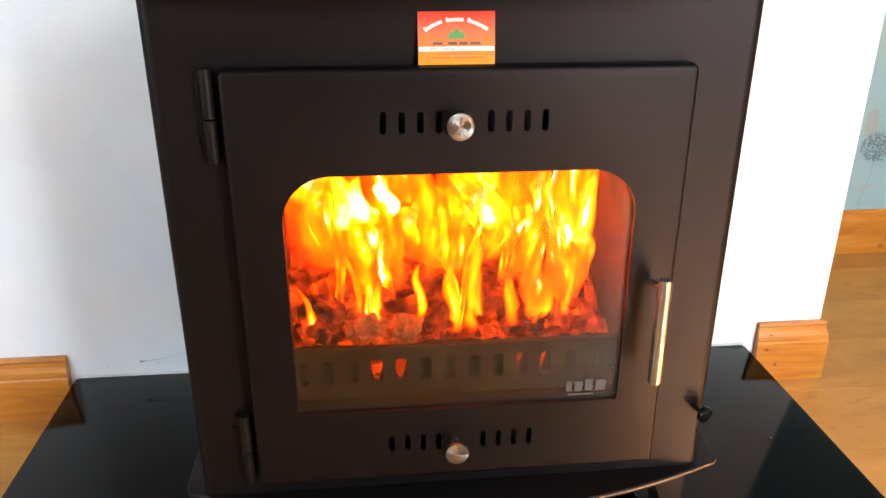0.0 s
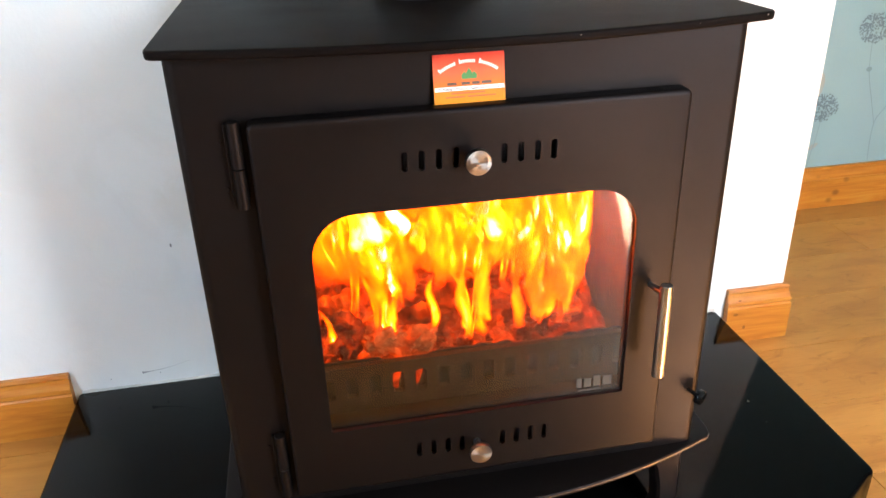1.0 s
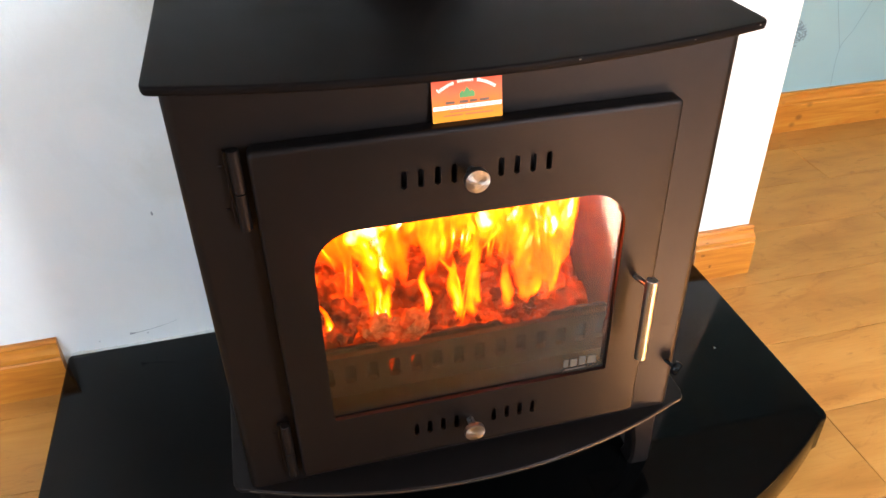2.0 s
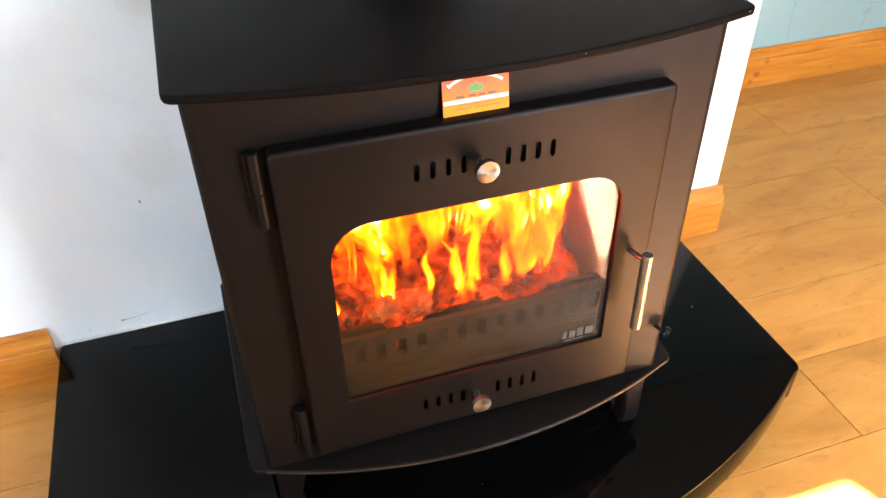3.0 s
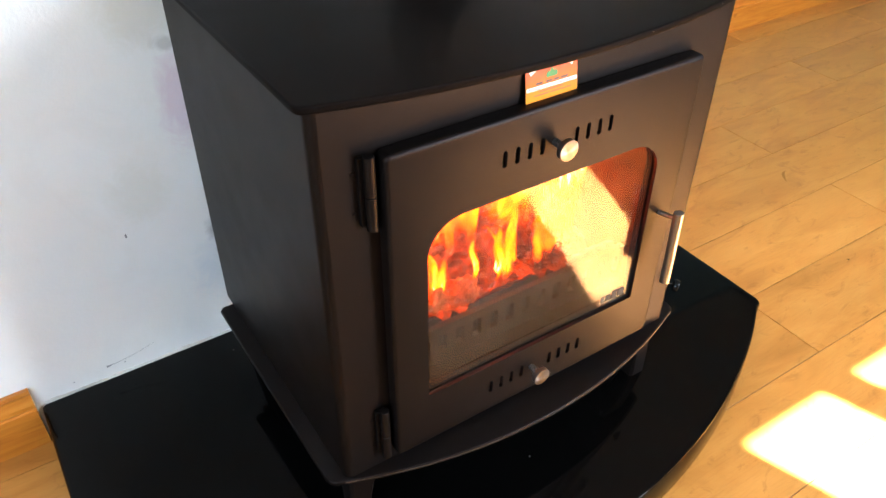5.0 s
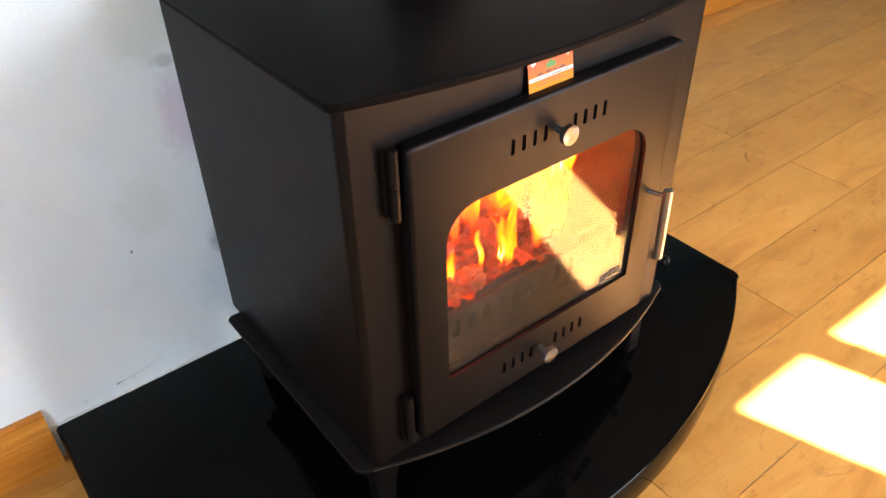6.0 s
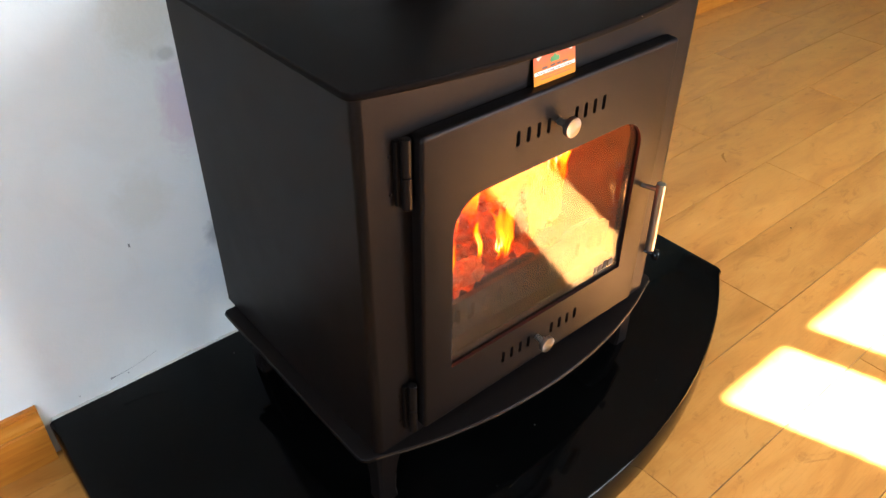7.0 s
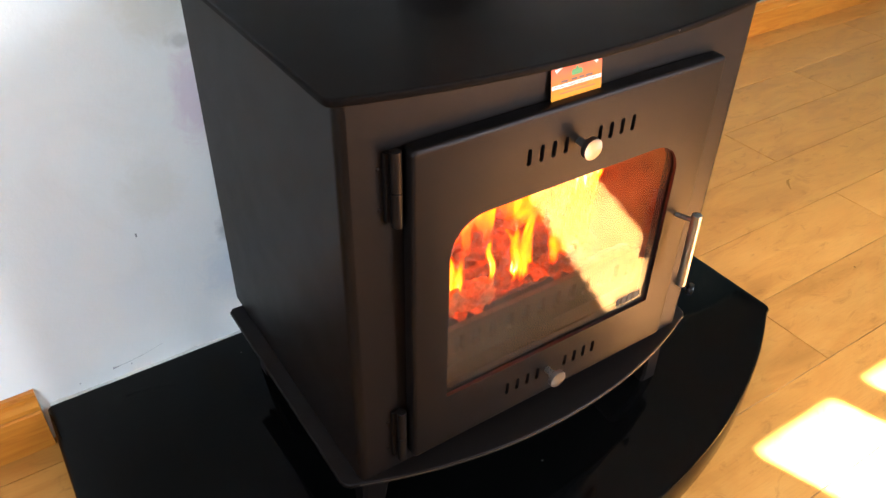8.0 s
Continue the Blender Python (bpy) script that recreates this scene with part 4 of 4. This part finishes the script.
def lettering(words, x, z, size, material):
    cu = bpy.data.curves.new("words", "FONT")
    cu.body, cu.size, cu.align_x = words, size, "CENTER"
    cu.extrude = 0.0001
    tmp = bpy.data.objects.new("words", cu)
    scene.collection.objects.link(tmp)
    me = bpy.data.meshes.new_from_object(tmp.evaluated_get(bpy.context.evaluated_depsgraph_get()))
    bpy.data.objects.remove(tmp)
    me.transform(Matrix.Translation((x, -0.0005, z)) @ pose(0, 0, 0, 90, 0, 0))
    me.materials.clear()
    me.materials.append(material)
    ob = new("words", me)
    ob.parent = card
    return ob


lettering("Plumbing", -0.0293, 0.0156, 0.0048, INK)
lettering("Heating", -0.0093, 0.0156, 0.0048, INK)
lettering("External Insulation", 0.0190, 0.0156, 0.0048, INK)
card.matrix_world = Matrix.Translation((0.4565, 1.1145, DZ1 + 0.0005)) @ pose(0, 0, 0, -8.5, 0, 0)


# ---- wallpaper print ----
def seed_head(rng, x, z, r):
    bm = bmesh.new()
    for i in range(330):
        a, d = rng.uniform(0, 2 * math.pi), r * math.sqrt(rng.random())
        s = rng.uniform(0.0018, 0.0046)
        px, pz, t = x + d * math.cos(a), z + d * math.sin(a) * 0.88, rng.uniform(0, 3.1)
        vs = []
        for q in range(7):
            b = 2 * math.pi * q / 7
            u, w = s * math.cos(b), 0.65 * s * math.sin(b)
            vs.append(bm.verts.new((px + u * math.cos(t) - w * math.sin(t), FAR - 0.0012 - 0.000002 * i, pz + u * math.sin(t) + w * math.cos(t))))
        bm.faces.new(vs)
    ob = part("seed_head", bm, PRINT_GREY, wall_north)
    return ob


def stem(points, w=0.0022, material=PRINT_STEM, depth=0.0010):
    bm = bmesh.new()
    P = [Vector(p) for p in points]
    fine = []
    for i in range(len(P) - 1):
        p0, p1, p2, p3 = P[max(i - 1, 0)], P[i], P[i + 1], P[min(i + 2, len(P) - 1)]
        for k in range(8):
            t = k / 8
            fine.append(0.5 * ((2 * p1) + (p2 - p0) * t + (2 * p0 - 5 * p1 + 4 * p2 - p3) * t * t + (3 * p1 - p0 - 3 * p2 + p3) * t ** 3))
    fine.append(P[-1])
    prev = None
    for i, p in enumerate(fine):
        d = (fine[min(i + 1, len(fine) - 1)] - fine[max(i - 1, 0)]).normalized()
        nrm = Vector((-d.y, d.x)) * w * 0.5
        a, b = bm.verts.new((p.x + nrm.x, FAR - depth, p.y + nrm.y)), bm.verts.new((p.x - nrm.x, FAR - depth, p.y - nrm.y))
        if prev:
            bm.faces.new((prev[0], a, b, prev[1]))
        prev = (a, b)
    return part("stem", bm, material, wall_north)


def petal(x, z, rx, rz, tilt, material, depth=0.0006):
    bm = bmesh.new()
    vs = []
    for q in range(20):
        b = 2 * math.pi * q / 20
        u, w = rx * math.cos(b), rz * math.sin(b)
        vs.append(bm.verts.new((x + u * math.cos(tilt) - w * math.sin(tilt), FAR - depth, z + u * math.sin(tilt) + w * math.cos(tilt))))
    bm.faces.new(vs)
    return part("leaf_print", bm, material, wall_north)


prng = random.Random(5)
for dx in (0.035, 0.575, 1.115, 1.655):
    seed_head(prng, 1.872 + dx, 0.355, 0.053)
    seed_head(prng, 2.000 + dx, 0.600, 0.055)
    seed_head(prng, 2.22 + dx, 0.80, 0.060)
    stem([(1.872 + dx, 0.33), (1.866 + dx, 0.26), (1.858 + dx, 0.21), (1.85 + dx, 0.16)])
    stem([(2.0 + dx, 0.56), (2.012 + dx, 0.46), (2.045 + dx, 0.36), (2.07 + dx, 0.287)])
    stem([(2.22 + dx, 0.76), (2.17 + dx, 0.52), (2.11 + dx, 0.36), (2.07 + dx, 0.287), (2.075 + dx, 0.16)])
    petal(1.858 + dx, 0.225, 0.022, 0.008, 0.5, PRINT_BEIGE)
    petal(1.838 + dx, 0.43, 0.022, 0.045, -0.1, PRINT_BEIGE)
    petal(2.01 + dx, 0.47, 0.010, 0.008, 0.0, PRINT_STEM)

# ---- marks on the white wall ----
bm = bmesh.new()
prev = None
for i in range(41):
    t = i / 40
    x, z = -0.135 + 0.102 * t, 0.129 + 0.018 * t - 0.004 * math.sin(3.1 * t) + 0.0004 * noise.noise(Vector((i * 0.7, 0, 0)))
    w = (0.0022 * (1 - t / 0.14) if t < 0.14 else 0.0) + 0.0007 * (1 - t) + 0.00012
    w *= 1 + 0.5 * noise.noise(Vector((i * 0.9, 4, 0)))
    cur = [bm.verts.new((x, WALL - 0.0004, z - w)), bm.verts.new((x, WALL - 0.0009, z)), bm.verts.new((x, WALL - 0.0004, z + w))]
    if prev:
        bm.faces.new((prev[0], cur[0], cur[1], prev[1]))
        bm.faces.new((prev[1], cur[1], cur[2], prev[2]))
    prev = cur
part("scratch", bm, MARK, wall_chimney)
for x, z, w, h in ((-0.026, 0.418, 0.0016, 0.004), (-0.099, 0.124, 0.0013, 0.0016), (-0.20, 0.122, 0.0010, 0.0012)):
    bm = bmesh.new()
    box(bm, x - w, x + w, WALL - 0.001, WALL + 0.002, z - h, z + h, bevel=0.0006, segments=1)
    part("scuff", bm, MARK, wall_chimney)
# ragged bead of filler where the wall meets the hearth
bm = bmesh.new()
prev = None
for i in range(160):
    x = -0.262 + 1.45 * i / 159
    hgt = 0.003 + 0.005 * max(0, noise.noise(Vector((x * 14, 0, 0)))) + 0.003 * noise.noise(Vector((x * 60, 2, 0)))
    dep = 0.0035 + 0.003 * abs(noise.noise(Vector((x * 30, 7, 0))))
    cur = [bm.verts.new((x, WALL - dep, HEARTH - 0.001)), bm.verts.new((x, WALL - dep * 0.6, HEARTH + hgt * 0.6)), bm.verts.new((x, WALL + 0.001, HEARTH + hgt))]
    if prev:
        bm.faces.new((prev[0], cur[0], cur[1], prev[1]))
        bm.faces.new((prev[1], cur[1], cur[2], prev[2]))
    prev = cur
tagged(part("trim", bm, FILLER, smooth=True), "ragged grey filler along the hearth", "filler", kind="structure")

# grit on the hearth
bm = bmesh.new()
grng = random.Random(8)
for i in range(15):
    x, y = grng.uniform(-0.2, 1.15), grng.uniform(0.95, 1.68)
    if (x - CX) ** 2 + (y - 2.092) ** 2 > 1.17 ** 2:
        continue
    s = grng.uniform(0.0004, 0.0011) * (2.0 if i % 14 == 0 else 1)
    box(bm, x - s, x + s, y - s, y + s * 1.4, HEARTH, HEARTH + s)
tagged(part("grit", bm, DUST), "pale specks of grit on the hearth", "grit", kind="stuff")

# ---- marks on the floor ----
KNOT = make_plain_paint("dark_wood_mark", (0.30, 0.135, 0.035), 0.2)
bm = bmesh.new()
prev = None
for i in range(17):
    t = i / 16
    x, y = 1.80 + 0.055 * t, 1.515 + 0.03 * t + 0.018 * math.sin(2.6 * t)
    w = 0.0028 * math.sin(math.pi * min(1, t + 0.05)) + 0.0003
    cur = [bm.verts.new((x - w, y + w, FLOOR + 0.0003)), bm.verts.new((x + w, y - w, FLOOR + 0.0003))]
    if prev:
        bm.faces.new((prev[0], prev[1], cur[1], cur[0]))
    prev = cur
part("curved_mark", bm, KNOT, floor)
part("dark_knot", lathe(bmesh.new(), [(0.0032, FLOOR), (0.0026, FLOOR + 0.0004)], (1.62, 1.18, 0), "z", 9), UNDERLAY, floor)

# ---- floor boards ----
BW, BL, Y0 = 0.2130, 1.29, 1.008
board_meshes = {}


def board(x0, x1, y0, y1):
    """A board cut to its stretch of the room; boards of one size share a mesh."""
    size = (round(x1 - x0, 3), round(y1 - y0, 3))
    if size not in board_meshes:
        bm = boxed(0, size[0] - 0.0018, 0, size[1] - 0.0018, -0.012, 0, bevel=0.0004, segments=1)
        me = bpy.data.meshes.new("floor_board")
        bm.to_mesh(me)
        bm.free()
        me.materials.append(LAMINATE)
        board_meshes[size] = me
    ob = new("floor_board", board_meshes[size])
    ob.location = (x0, y0, FLOOR)
    ob.parent = floor


for k in range(-16, 7):
    y0, y1 = max(Y0 + BW * k, ROOM_S), min(Y0 + BW * (k + 1), FAR)
    if y1 - y0 < 0.01:
        continue
    for j in range(9):
        x = 1.258 + 0.645 * (k % 2) - BL * 4 + BL * j
        x0, x1 = max(x, ROOM_W), min(x + BL, ROOM_E)
        if x1 - x0 > 0.01:
            board(x0, x1, y0, y1)
